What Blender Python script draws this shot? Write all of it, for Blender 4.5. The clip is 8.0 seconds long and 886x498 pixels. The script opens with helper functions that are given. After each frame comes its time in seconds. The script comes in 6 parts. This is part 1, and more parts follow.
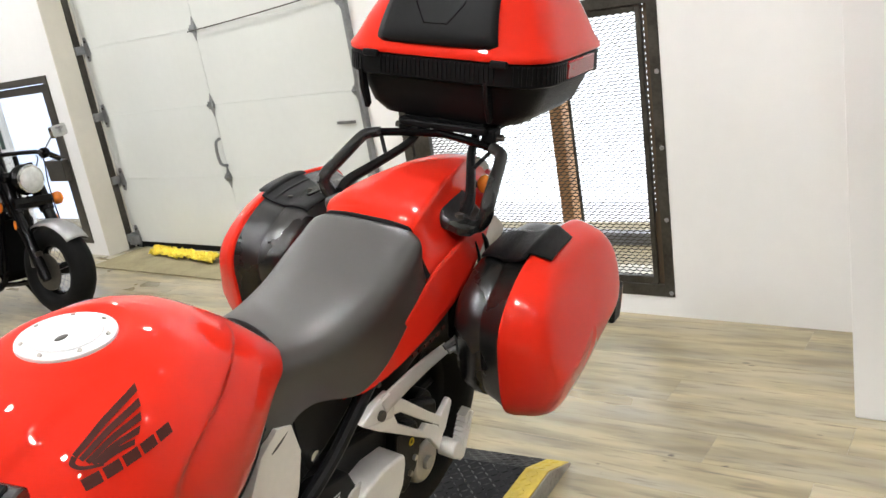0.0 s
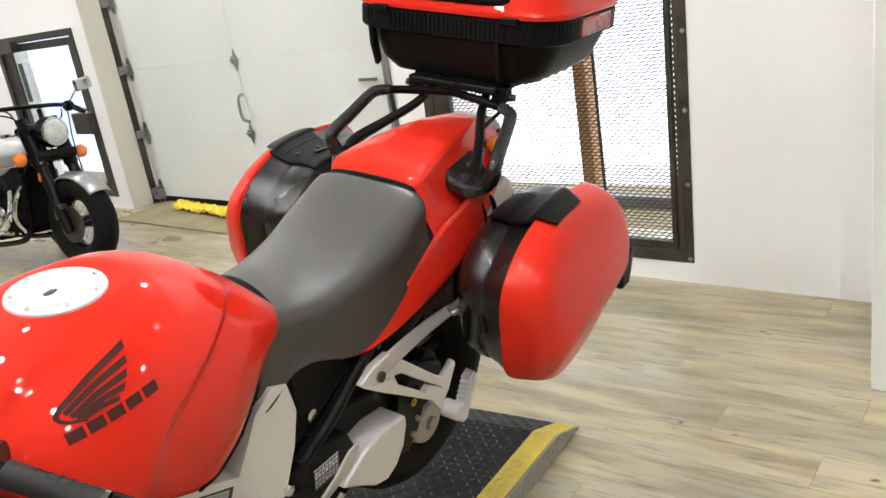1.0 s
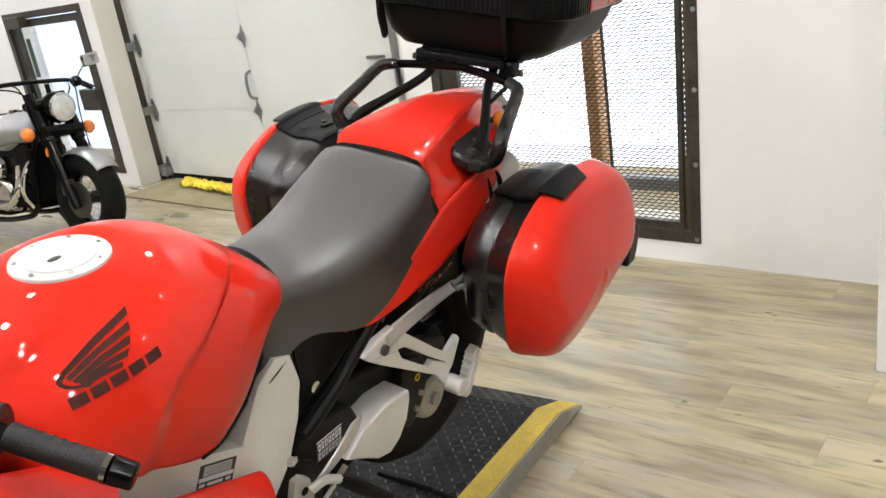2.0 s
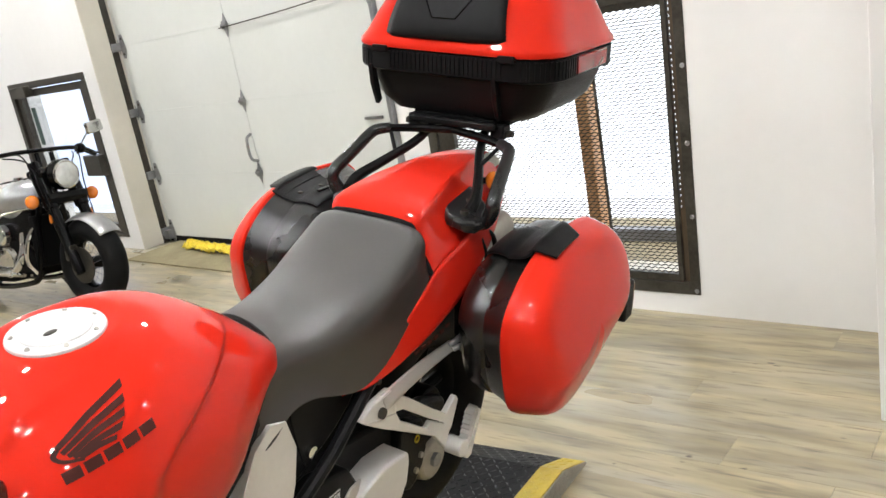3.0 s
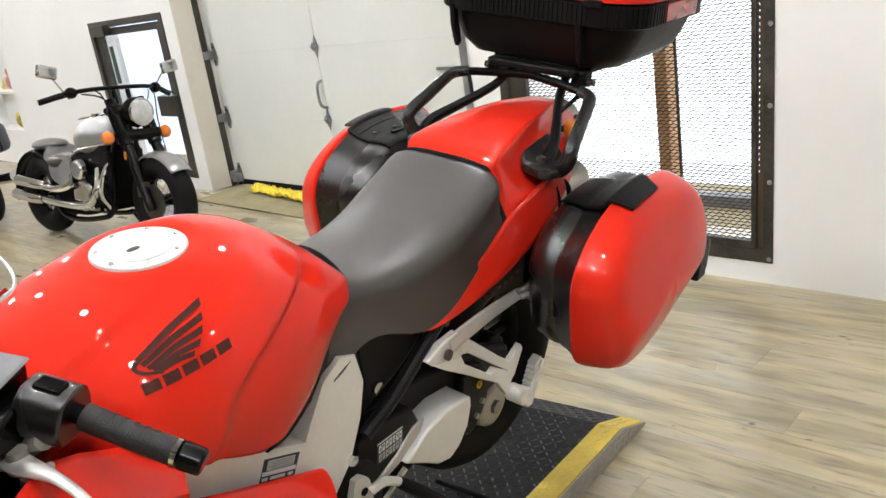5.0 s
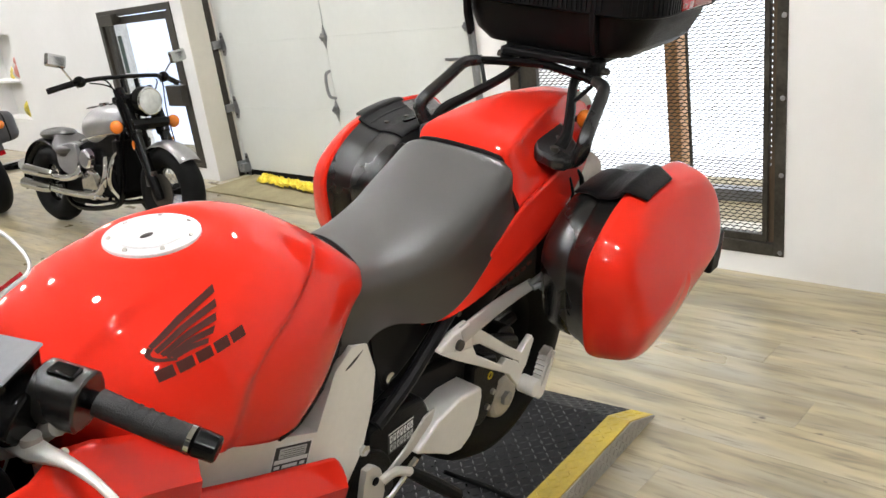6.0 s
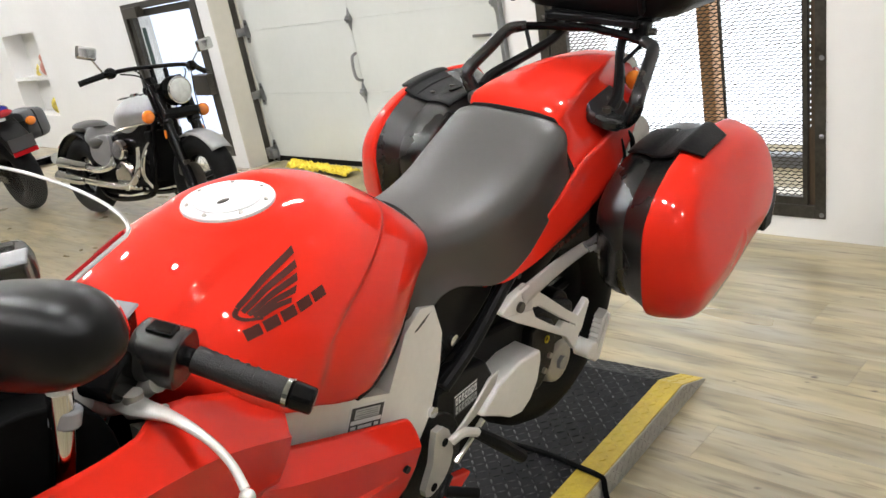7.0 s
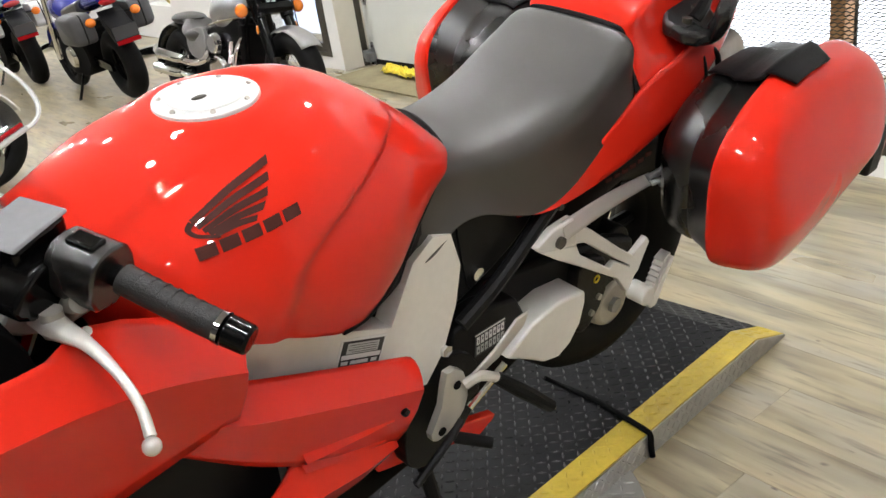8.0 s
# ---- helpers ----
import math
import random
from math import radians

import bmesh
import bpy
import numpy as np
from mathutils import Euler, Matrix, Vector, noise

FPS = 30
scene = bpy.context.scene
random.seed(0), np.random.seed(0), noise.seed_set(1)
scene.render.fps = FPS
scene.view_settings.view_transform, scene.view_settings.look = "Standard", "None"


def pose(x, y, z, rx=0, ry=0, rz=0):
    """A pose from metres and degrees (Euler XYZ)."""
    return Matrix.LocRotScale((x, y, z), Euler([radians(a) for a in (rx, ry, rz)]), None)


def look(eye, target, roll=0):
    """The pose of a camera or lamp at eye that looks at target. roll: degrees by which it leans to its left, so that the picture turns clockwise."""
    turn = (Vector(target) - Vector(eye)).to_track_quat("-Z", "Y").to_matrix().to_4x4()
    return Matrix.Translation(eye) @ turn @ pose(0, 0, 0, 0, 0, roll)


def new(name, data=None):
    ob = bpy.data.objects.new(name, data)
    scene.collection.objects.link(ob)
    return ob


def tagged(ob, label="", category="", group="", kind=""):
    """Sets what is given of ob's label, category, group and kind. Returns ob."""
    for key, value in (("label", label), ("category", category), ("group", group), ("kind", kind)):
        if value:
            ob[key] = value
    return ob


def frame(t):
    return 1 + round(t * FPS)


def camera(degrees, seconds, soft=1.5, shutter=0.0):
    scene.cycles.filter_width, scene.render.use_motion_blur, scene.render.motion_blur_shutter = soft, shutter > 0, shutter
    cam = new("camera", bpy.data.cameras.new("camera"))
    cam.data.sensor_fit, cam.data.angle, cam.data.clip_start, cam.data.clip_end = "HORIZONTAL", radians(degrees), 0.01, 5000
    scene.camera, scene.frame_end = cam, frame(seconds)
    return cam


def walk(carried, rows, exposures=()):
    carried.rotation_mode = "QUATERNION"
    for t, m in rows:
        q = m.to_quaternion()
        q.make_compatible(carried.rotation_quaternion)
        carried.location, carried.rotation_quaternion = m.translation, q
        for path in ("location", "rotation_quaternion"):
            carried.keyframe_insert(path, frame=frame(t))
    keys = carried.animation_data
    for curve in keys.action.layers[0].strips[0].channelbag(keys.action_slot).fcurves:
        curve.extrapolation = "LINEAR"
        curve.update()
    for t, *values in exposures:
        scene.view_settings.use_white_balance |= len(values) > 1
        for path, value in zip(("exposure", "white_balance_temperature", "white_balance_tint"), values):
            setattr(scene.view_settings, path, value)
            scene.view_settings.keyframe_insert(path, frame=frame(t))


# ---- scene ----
cam = camera(55.65, 8.0)
ROWS = [
    (0.0, (0.7738, 1.3034, 1.3760), (0.0024, 0.7286, 1.1027), -9.80),
    (0.5, (0.7267, 1.3128, 1.3763), (-0.0409, 0.7463, 1.0768), -8.89),
    (1.0, (0.7277, 1.3285, 1.3648), (-0.0089, 0.7291, 1.0515), -9.34),
    (1.5, (0.7334, 1.3321, 1.3546), (0.0088, 0.7224, 1.0332), -9.01),
    (1.7, (0.7314, 1.3310, 1.3516), (0.0068, 0.7288, 1.0163), -9.05),
    (2.8, (0.7235, 1.3483, 1.3489), (-0.0076, 0.7290, 1.0625), -9.28),
    (3.0, (0.7227, 1.3544, 1.3646), (-0.0199, 0.7420, 1.0935), -10.26),
    (3.5, (0.7287, 1.3474, 1.3533), (0.0050, 0.7231, 1.0593), -9.44),
    (4.0, (0.7284, 1.3374, 1.3371), (0.0326, 0.6896, 1.0269), -10.43),
    (4.5, (0.7307, 1.3257, 1.3310), (0.0410, 0.6751, 1.0130), -9.38),
    (4.7, (0.7349, 1.3286, 1.3356), (0.0455, 0.6722, 1.0292), -8.87),
    (5.8, (0.7410, 1.3062, 1.3295), (-0.6080, -0.0290, 0.6970), -8.12),
    (6.0, (0.7418, 1.3088, 1.3285), (0.0651, 0.6425, 1.0152), -8.18),
    (6.5, (0.7547, 1.2993, 1.3344), (0.0913, 0.6100, 1.0433), -9.53),
    (7.0, (0.8085, 1.2699, 1.3075), (0.1554, 0.5867, 0.9808), -10.71),
    (7.5, (0.8199, 1.2500, 1.2562), (0.2110, 0.5620, 0.8613), -8.29),
    (8.0, (0.6043, 1.2352, 1.2406), (0.0781, 0.4848, 0.8405), -9.27),
]
walk(cam, [(t, look(eye, target, roll)) for t, eye, target, roll in ROWS])

# ---------- light ----------
world = bpy.data.worlds.new("world")
scene.world = world
world.use_nodes = True
wn = world.node_tree.nodes
sky = wn.new("ShaderNodeTexSky")
sky.sky_type, sky.sun_disc = "NISHITA", False
sky.sun_elevation, sky.sun_rotation = radians(47), radians(0)
wn["Background"].inputs["Strength"].default_value = 0.15
world.node_tree.links.new(sky.outputs[0], wn["Background"].inputs["Color"])
sun = bpy.data.objects.new("sun", bpy.data.lights.new("sun", "SUN"))
scene.collection.objects.link(sun)
sun.data.energy, sun.data.angle, sun.data.color = 1.5, radians(15), (1.0, 0.98, 0.95)
sun.matrix_world = look((0, 10, 11), (0, 0, 0))
scene.view_settings.exposure = 0.99


# ---------- materials ----------
def mat(name, color, rough=0.5, metal=0.0, var=0.0, scale=8.0, rough_var=0.0, bump=0.0, bump_scale=200.0, coat=0.0, stretch=(1, 1, 1), rnd=0.0, color2=None, spec=None, ramp_at=(0.45, 0.95)):
    """A principled material with colour variation at two scales, roughness variation and a fine bump."""
    m = bpy.data.materials.new(name)
    m.use_nodes = True
    nt = m.node_tree
    n, l = nt.nodes, nt.links
    b = n["Principled BSDF"]
    b.inputs["Roughness"].default_value = rough
    b.inputs["Metallic"].default_value = metal
    b.inputs["Coat Weight"].default_value = coat
    b.inputs["Coat Roughness"].default_value = 0.04
    if spec is not None:
        b.inputs["Specular IOR Level"].default_value = spec
    b.inputs["Base Color"].default_value = (*color, 1)
    if var or bump or rough_var or rnd or color2:
        tc = n.new("ShaderNodeTexCoord")
        mp = n.new("ShaderNodeMapping")
        mp.inputs["Scale"].default_value = stretch
        l.new(tc.outputs["Object"], mp.inputs["Vector"])
        vec = mp.outputs["Vector"]
        if rnd:
            oi = n.new("ShaderNodeObjectInfo")
            add = n.new("ShaderNodeVectorMath")
            add.operation = "MULTIPLY_ADD"
            comb = n.new("ShaderNodeCombineXYZ")
            for k in range(3):
                l.new(oi.outputs["Random"], comb.inputs[k])
            l.new(comb.outputs[0], add.inputs[0])
            add.inputs[1].default_value = (37, 53, 71)
            l.new(vec, add.inputs[2])
            vec = add.outputs[0]
        n1 = n.new("ShaderNodeTexNoise")
        n1.inputs["Scale"].default_value, n1.inputs["Detail"].default_value = scale, 5
        l.new(vec, n1.inputs["Vector"])
        n2 = n.new("ShaderNodeTexNoise")
        n2.inputs["Scale"].default_value, n2.inputs["Detail"].default_value = scale * 9, 3
        l.new(vec, n2.inputs["Vector"])
        mix = n.new("ShaderNodeMath")
        mix.operation = "MULTIPLY_ADD"
        l.new(n2.outputs[0], mix.inputs[0])
        mix.inputs[1].default_value = 0.4
        l.new(n1.outputs[0], mix.inputs[2])
        ramp = n.new("ShaderNodeValToRGB")
        lo = color2 if color2 else tuple(c * (1 - var) for c in color)
        hi = color if color2 else tuple(min(1, c * (1 + var)) for c in color)
        ramp.color_ramp.elements[0].position, ramp.color_ramp.elements[1].position = ramp_at
        ramp.color_ramp.elements[0].color, ramp.color_ramp.elements[1].color = (*lo, 1), (*hi, 1)
        l.new(mix.outputs[0], ramp.inputs[0])
        out = ramp.outputs[0]
        if rnd:
            hsv = n.new("ShaderNodeHueSaturation")
            mr = n.new("ShaderNodeMapRange")
            l.new(oi.outputs["Random"], mr.inputs[0])
            mr.inputs[3].default_value, mr.inputs[4].default_value = 1 - rnd, 1 + rnd
            l.new(mr.outputs[0], hsv.inputs["Value"])
            l.new(out, hsv.inputs["Color"])
            out = hsv.outputs[0]
        l.new(out, b.inputs["Base Color"])
        if rough_var:
            mr2 = n.new("ShaderNodeMapRange")
            l.new(n1.outputs[0], mr2.inputs[0])
            mr2.inputs[1].default_value, mr2.inputs[2].default_value = 0.3, 0.7
            mr2.inputs[3].default_value, mr2.inputs[4].default_value = rough - rough_var, rough + rough_var
            l.new(mr2.outputs[0], b.inputs["Roughness"])
        if bump:
            nb = n.new("ShaderNodeTexNoise")
            nb.inputs["Scale"].default_value, nb.inputs["Detail"].default_value = bump_scale, 3
            l.new(tc.outputs["Object"], nb.inputs["Vector"])
            bp = n.new("ShaderNodeBump")
            bp.inputs["Strength"].default_value, bp.inputs["Distance"].default_value = bump, 0.002
            l.new(nb.outputs[0], bp.inputs["Height"])
            l.new(bp.outputs[0], b.inputs["Normal"])
    return m


def glass_mat(name, tint=(1, 1, 1)):
    """Thin clear sheet: lets the light straight through, with a gloss that Fresnel drives."""
    m = bpy.data.materials.new(name)
    m.use_nodes = True
    nt = m.node_tree
    nt.nodes.remove(nt.nodes["Principled BSDF"])
    tr, gl, mx, lw, pw, ad = (nt.nodes.new("ShaderNode" + k) for k in ("BsdfTransparent", "BsdfGlossy", "MixShader", "LayerWeight", "Math", "Math"))
    tr.inputs[0].default_value = (*tint, 1)
    gl.inputs["Roughness"].default_value = 0.03
    pw.operation, ad.operation = "POWER", "MULTIPLY_ADD"
    pw.inputs[1].default_value = 4.0
    ad.inputs[1].default_value, ad.inputs[2].default_value = 0.7, 0.05
    nt.links.new(lw.outputs["Facing"], pw.inputs[0])
    nt.links.new(pw.outputs[0], ad.inputs[0])
    nt.links.new(ad.outputs[0], mx.inputs[0])
    nt.links.new(tr.outputs[0], mx.inputs[1])
    nt.links.new(gl.outputs[0], mx.inputs[2])
    nt.links.new(mx.outputs[0], nt.nodes["Material Output"].inputs[0])
    return m


def glow_mat(name, color, strength):
    m = mat(name, color)
    b = m.node_tree.nodes["Principled BSDF"]
    b.inputs["Emission Color"].default_value = (*color, 1)
    b.inputs["Emission Strength"].default_value = strength
    return m


RED = mat("red_paint", (0.66, 0.021, 0.009), 0.45, var=0.04, scale=3, coat=0.85, spec=0.04)
RED.node_tree.nodes["Principled BSDF"].inputs["Coat IOR"].default_value = 1.42
RED.node_tree.nodes["Principled BSDF"].inputs["Coat Roughness"].default_value = 0.015
SEAT_VINYL = mat("seat_vinyl", (0.021, 0.0178, 0.0148), 0.43, var=0.12, scale=5, rough_var=0.02, bump=0.12, bump_scale=900, spec=1.0)
SEAT_VINYL.node_tree.nodes["Principled BSDF"].inputs["Sheen Weight"].default_value = 0.02
SEAT_VINYL.node_tree.nodes["Principled BSDF"].inputs["Sheen Roughness"].default_value = 0.35
RAIL_BLACK = mat("black_powder_coated_casting", (0.012, 0.012, 0.012), 0.27, var=0.1, scale=8, rough_var=0.06, bump=0.12, bump_scale=500, spec=0.6)
BLACK_PLASTIC = mat("black_plastic", (0.006, 0.006, 0.0063), 0.4, var=0.2, scale=6, bump=0.25, bump_scale=700, rough_var=0.06, spec=0.13)
SATIN_BLACK = mat("satin_black_plastic", (0.006, 0.0058, 0.0055), 0.27, var=0.15, scale=5, bump=0.15, bump_scale=700, rough_var=0.05, spec=0.85)
BLACK_GLOSS = mat("black_gloss", (0.003, 0.003, 0.003), 0.16, var=0.1, scale=4, rough_var=0.05, spec=0.16)
BLACK_MATT = mat("black_matt", (0.003, 0.003, 0.003), 0.75, var=0.2, scale=9, spec=0.08)
RUBBER = mat("rubber", (0.006, 0.006, 0.006), 0.6, var=0.25, scale=12, bump=0.3, bump_scale=300, spec=0.1)
SILVER = mat("silver_painted_alloy", (0.55, 0.53, 0.49), 0.38, 0.55, var=0.06, scale=6, rough_var=0.06, bump=0.08, bump_scale=500)
CAST = mat("cast_alloy", (0.42, 0.40, 0.36), 0.42, 0.6, var=0.15, scale=9, rough_var=0.08, bump=0.2, bump_scale=260)
CHROME = mat("chrome", (0.62, 0.62, 0.62), 0.08, 1.0, var=0.05, scale=5, rough_var=0.03)
STEEL = mat("dark_steel", (0.090, 0.082, 0.068), 0.45, 0.5, var=0.35, scale=7, rough_var=0.1, bump=0.1, bump_scale=90, color2=(0.032, 0.028, 0.022))
GALV = mat("galvanised_steel", (0.30, 0.305, 0.31), 0.4, 0.8, var=0.25, scale=14, rough_var=0.1)
CAP_METAL = mat("fuel_cap_alloy", (0.66, 0.66, 0.65), 0.35, 0.35, var=0.04, scale=9, rough_var=0.05)
DECAL_DARK = mat("decal_dark", (0.060, 0.016, 0.012), 0.6, var=0.1, scale=30, spec=0.12)
DECAL_BLACK = mat("decal_black", (0.015, 0.015, 0.015), 0.4)
DECAL_WHITE = mat("decal_white", (0.75, 0.75, 0.73), 0.4, var=0.05)
LEVER_ALLOY = mat("lever_alloy", (0.62, 0.60, 0.56), 0.35, 0.5, var=0.08, scale=14, rough_var=0.06)
GRIP_RUBBER = mat("worn_grip_rubber", (0.013, 0.0125, 0.012), 0.55, var=0.3, scale=20, bump=0.4, bump_scale=500, spec=0.34)
GREY_LID = mat("grey_reservoir_lid", (0.26, 0.265, 0.28), 0.2, 0.1, var=0.08, scale=12)
SHELL_BLACK = mat("satin_black_shell", (0.005, 0.005, 0.005), 0.36, var=0.15, scale=5, rough_var=0.05, spec=0.22)
GREY_LABEL = mat("label_grey", (0.45, 0.46, 0.45), 0.5, var=0.1, scale=60)
PEARL = mat("bright_cast_alloy", (0.74, 0.72, 0.68), 0.42, 0.25, var=0.06, scale=8, rough_var=0.06, bump=0.1, bump_scale=400)
TRIM_GREY = mat("grey_trim", (0.16, 0.16, 0.165), 0.6, var=0.2)
AMBER = mat("amber_lens", (0.78, 0.20, 0.02), 0.15, coat=0.6, var=0.05)
RED_LENS = mat("red_lens", (0.35, 0.008, 0.012), 0.12, coat=0.8, var=0.1, scale=40)
YELLOW = mat("yellow_safety_paint", (0.62, 0.46, 0.05), 0.5, var=0.2, scale=9, rough_var=0.1, bump=0.2, bump_scale=250, color2=(0.40, 0.29, 0.03))
PLATE_BLACK = mat("black_coated_tread_plate", (0.008, 0.008, 0.009), 0.45, 0.0, var=0.4, scale=5, rough_var=0.1, bump=0.15, bump_scale=300, spec=0.12)
# deck lozenges: lighter and more metallic than the deck, to put in its glints
PLATE_GLINT = mat("glint_tread_lozenge", (0.045, 0.045, 0.047), 0.28, 0.5, var=0.5, scale=9, rough_var=0.08)
PLATE_BARE = mat("bare_tread_plate", (0.45, 0.44, 0.42), 0.38, 0.8, var=0.2, scale=6, rough_var=0.1)
WALL_PAINT = mat("white_wall_paint", (0.82, 0.815, 0.80), 0.65, var=0.025, scale=1.6, bump=0.12, bump_scale=120)
JAMB_PAINT = mat("cream_wall_paint", (0.66, 0.63, 0.55), 0.65, var=0.05, scale=2.5, bump=0.12, bump_scale=120)
CEIL_PAINT = mat("ceiling_paint", (0.50, 0.50, 0.49), 0.8, var=0.05, scale=1.2)
# for the unseen closing walls: dark, to hold down bounced light and reflections
BACK_PAINT = mat("unseen_wall_dark_grey", (0.15, 0.145, 0.14), 0.7, var=0.05, scale=1.5)
DOOR_PAINT = mat("garage_door_paint", (0.70, 0.72, 0.69), 0.42, var=0.03, scale=2.2, rough_var=0.06, bump=0.08, bump_scale=60)
def plank_mat(name, island):
    """Printed vinyl plank: blotchy grey and tan print, fine grain along the board, each board its own tone."""
    m = bpy.data.materials.new(name)
    m.use_nodes = True
    n, l = m.node_tree.nodes, m.node_tree.links
    b = n["Principled BSDF"]
    tc = n.new("ShaderNodeTexCoord")
    rnd = n.new("ShaderNodeNewGeometry").outputs["Random Per Island"] if island else n.new("ShaderNodeObjectInfo").outputs["Random"]
    comb, shift = n.new("ShaderNodeCombineXYZ"), n.new("ShaderNodeVectorMath")
    for k in range(3):
        l.new(rnd, comb.inputs[k])
    shift.operation = "MULTIPLY_ADD"
    l.new(comb.outputs[0], shift.inputs[0])
    shift.inputs[1].default_value = (37, 53, 71)
    l.new(tc.outputs["Object"], shift.inputs[2])

    def grain(stretch, scale, detail, lo, hi):
        mp, nz, mr = n.new("ShaderNodeMapping"), n.new("ShaderNodeTexNoise"), n.new("ShaderNodeMapRange")
        mp.inputs["Scale"].default_value = stretch
        nz.inputs["Scale"].default_value, nz.inputs["Detail"].default_value = scale, detail
        mr.inputs[1].default_value, mr.inputs[2].default_value = lo, hi
        l.new(shift.outputs[0], mp.inputs["Vector"])
        l.new(mp.outputs[0], nz.inputs["Vector"])
        l.new(nz.outputs[0], mr.inputs[0])
        return mr.outputs[0]

    def mixed(fac, a, c):
        mx = n.new("ShaderNodeMix")
        mx.data_type = "RGBA"
        l.new(fac, mx.inputs[0])
        for sock, v in ((mx.inputs[6], a), (mx.inputs[7], c)):
            if isinstance(v, tuple):
                sock.default_value = (*v, 1)
            else:
                l.new(v, sock)
        return mx.outputs[2]
    col = mixed(grain((9, 1.5, 1), 1.7, 3, 0.34, 0.66), (0.215, 0.178, 0.102), (0.46, 0.385, 0.225))
    col = mixed(grain((6.5, 0.9, 1), 1.9, 3, 0.42, 0.80), col, (0.37, 0.335, 0.26))
    col = mixed(grain((24, 2.4, 1), 2.6, 3, 0.55, 0.78), col, (0.15, 0.125, 0.082))
    col = mixed(grain((9, 4, 1), 3.4, 1, 0.76, 0.82), col, (0.06, 0.042, 0.028))
    hsv, val = n.new("ShaderNodeHueSaturation"), n.new("ShaderNodeMapRange")
    l.new(rnd, val.inputs[0])
    val.inputs[3].default_value, val.inputs[4].default_value = 0.90, 1.10
    l.new(val.outputs[0], hsv.inputs["Value"])
    l.new(col, hsv.inputs["Color"])
    l.new(hsv.outputs[0], b.inputs["Base Color"])
    rough = n.new("ShaderNodeMapRange")
    l.new(grain((1, 0.6, 1), 3.0, 3, 0.3, 0.7), rough.inputs[0])
    rough.inputs[3].default_value, rough.inputs[4].default_value = 0.27, 0.35
    b.inputs["Specular IOR Level"].default_value = 1.0
    l.new(rough.outputs[0], b.inputs["Roughness"])
    bump = n.new("ShaderNodeBump")
    bump.inputs["Strength"].default_value, bump.inputs["Distance"].default_value = 0.04, 0.001
    l.new(grain((60, 4, 1), 3.0, 3, 0.2, 0.8), bump.inputs["Height"])
    l.new(bump.outputs[0], b.inputs["Normal"])
    return m


PLANK = plank_mat("vinyl_plank", False)
GROUT = mat("plank_joint", (0.22, 0.18, 0.105), 0.7, var=0.1)
MAT_OLIVE = mat("olive_floor_mat", (0.30, 0.26, 0.15), 0.85, var=0.2, scale=6, bump=0.5, bump_scale=400)
CONCRETE = mat("snow_covered_ground", (0.85, 0.86, 0.88), 0.8, var=0.2, scale=2, bump=0.2, bump_scale=60)
BROWN_POST = mat("brown_post_paint", (0.36, 0.19, 0.08), 0.55, var=0.2, scale=12, stretch=(1, 1, 0.2))
YELLOW_CLOTH = mat("yellow_cloth", (0.80, 0.62, 0.06), 0.9, var=0.2, scale=18)
SILVER_TANK = mat("brushed_silver_paint", (0.34, 0.34, 0.34), 0.28, 0.6, var=0.12, scale=4, coat=0.5)
BLUE = mat("blue_metallic_paint", (0.012, 0.018, 0.22), 0.2, 0.2, var=0.1, scale=4, coat=0.8)
GREY_CASE = mat("grey_case_plastic", (0.055, 0.055, 0.058), 0.5, var=0.15, scale=8, bump=0.2, bump_scale=400)
WHITE_FAIRING = mat("white_fairing_paint", (0.75, 0.75, 0.75), 0.25, coat=0.5, var=0.03)
CLEAR = glass_mat("clear_acrylic", (0.86, 0.86, 0.86))
HEADLAMP_GLASS = mat("headlamp_glass", (0.50, 0.52, 0.50), 0.25, 0.0, var=0.15, scale=30, coat=0.6)
OUTSIDE_GLOW = glow_mat("bright_overcast_outside", (0.90, 0.95, 1.0), 0.82)
LAMP_GLOW = glow_mat("lamp_diffuser", (0.99, 0.99, 1.0), 340.0)


# ---------- mesh helpers ----------
def finish(name, bm, material, parent=None, label="", smooth=True, bevel=0.0, sub=0, solid=0.0, angle=35, segs=2):
    bmesh.ops.recalc_face_normals(bm, faces=bm.faces)
    me = bpy.data.meshes.new(name)
    bm.to_mesh(me)
    bm.free()
    if smooth:
        me.shade_smooth()
        try:
            me.set_sharp_from_angle(angle=radians(angle))
        except AttributeError:
            pass
    me.materials.append(material)
    ob = new(name, me)
    if parent:
        ob.parent = parent
    if label:
        ob["label"] = label
    if solid:
        s = ob.modifiers.new("solid", "SOLIDIFY")
        s.thickness, s.offset = solid, -1
    if bevel:
        b = ob.modifiers.new("bevel", "BEVEL")
        b.width, b.segments, b.limit_method, b.angle_limit = bevel, segs, "ANGLE", radians(30)
    if sub:
        s = ob.modifiers.new("sub", "SUBSURF")
        s.levels = s.render_levels = sub
    return ob


def part(name, bm, material, parent, label="", **kw):
    return finish(name, bm, material, parent, label, **kw)


def thing(name, m, label, category, group=""):
    e = tagged(new(name), label, category, group)
    e.matrix_world = m
    return e


def add_box(bm, x0, x1, y0, y1, z0, z1, m=None):
    t = Matrix.Translation(((x0 + x1) / 2, (y0 + y1) / 2, (z0 + z1) / 2)) @ Matrix.Diagonal((abs(x1 - x0), abs(y1 - y0), abs(z1 - z0), 1))
    bmesh.ops.create_cube(bm, size=1, matrix=(m @ t) if m else t)
    return bm


def box(*a, m=None):
    return add_box(bmesh.new(), *a, m=m)


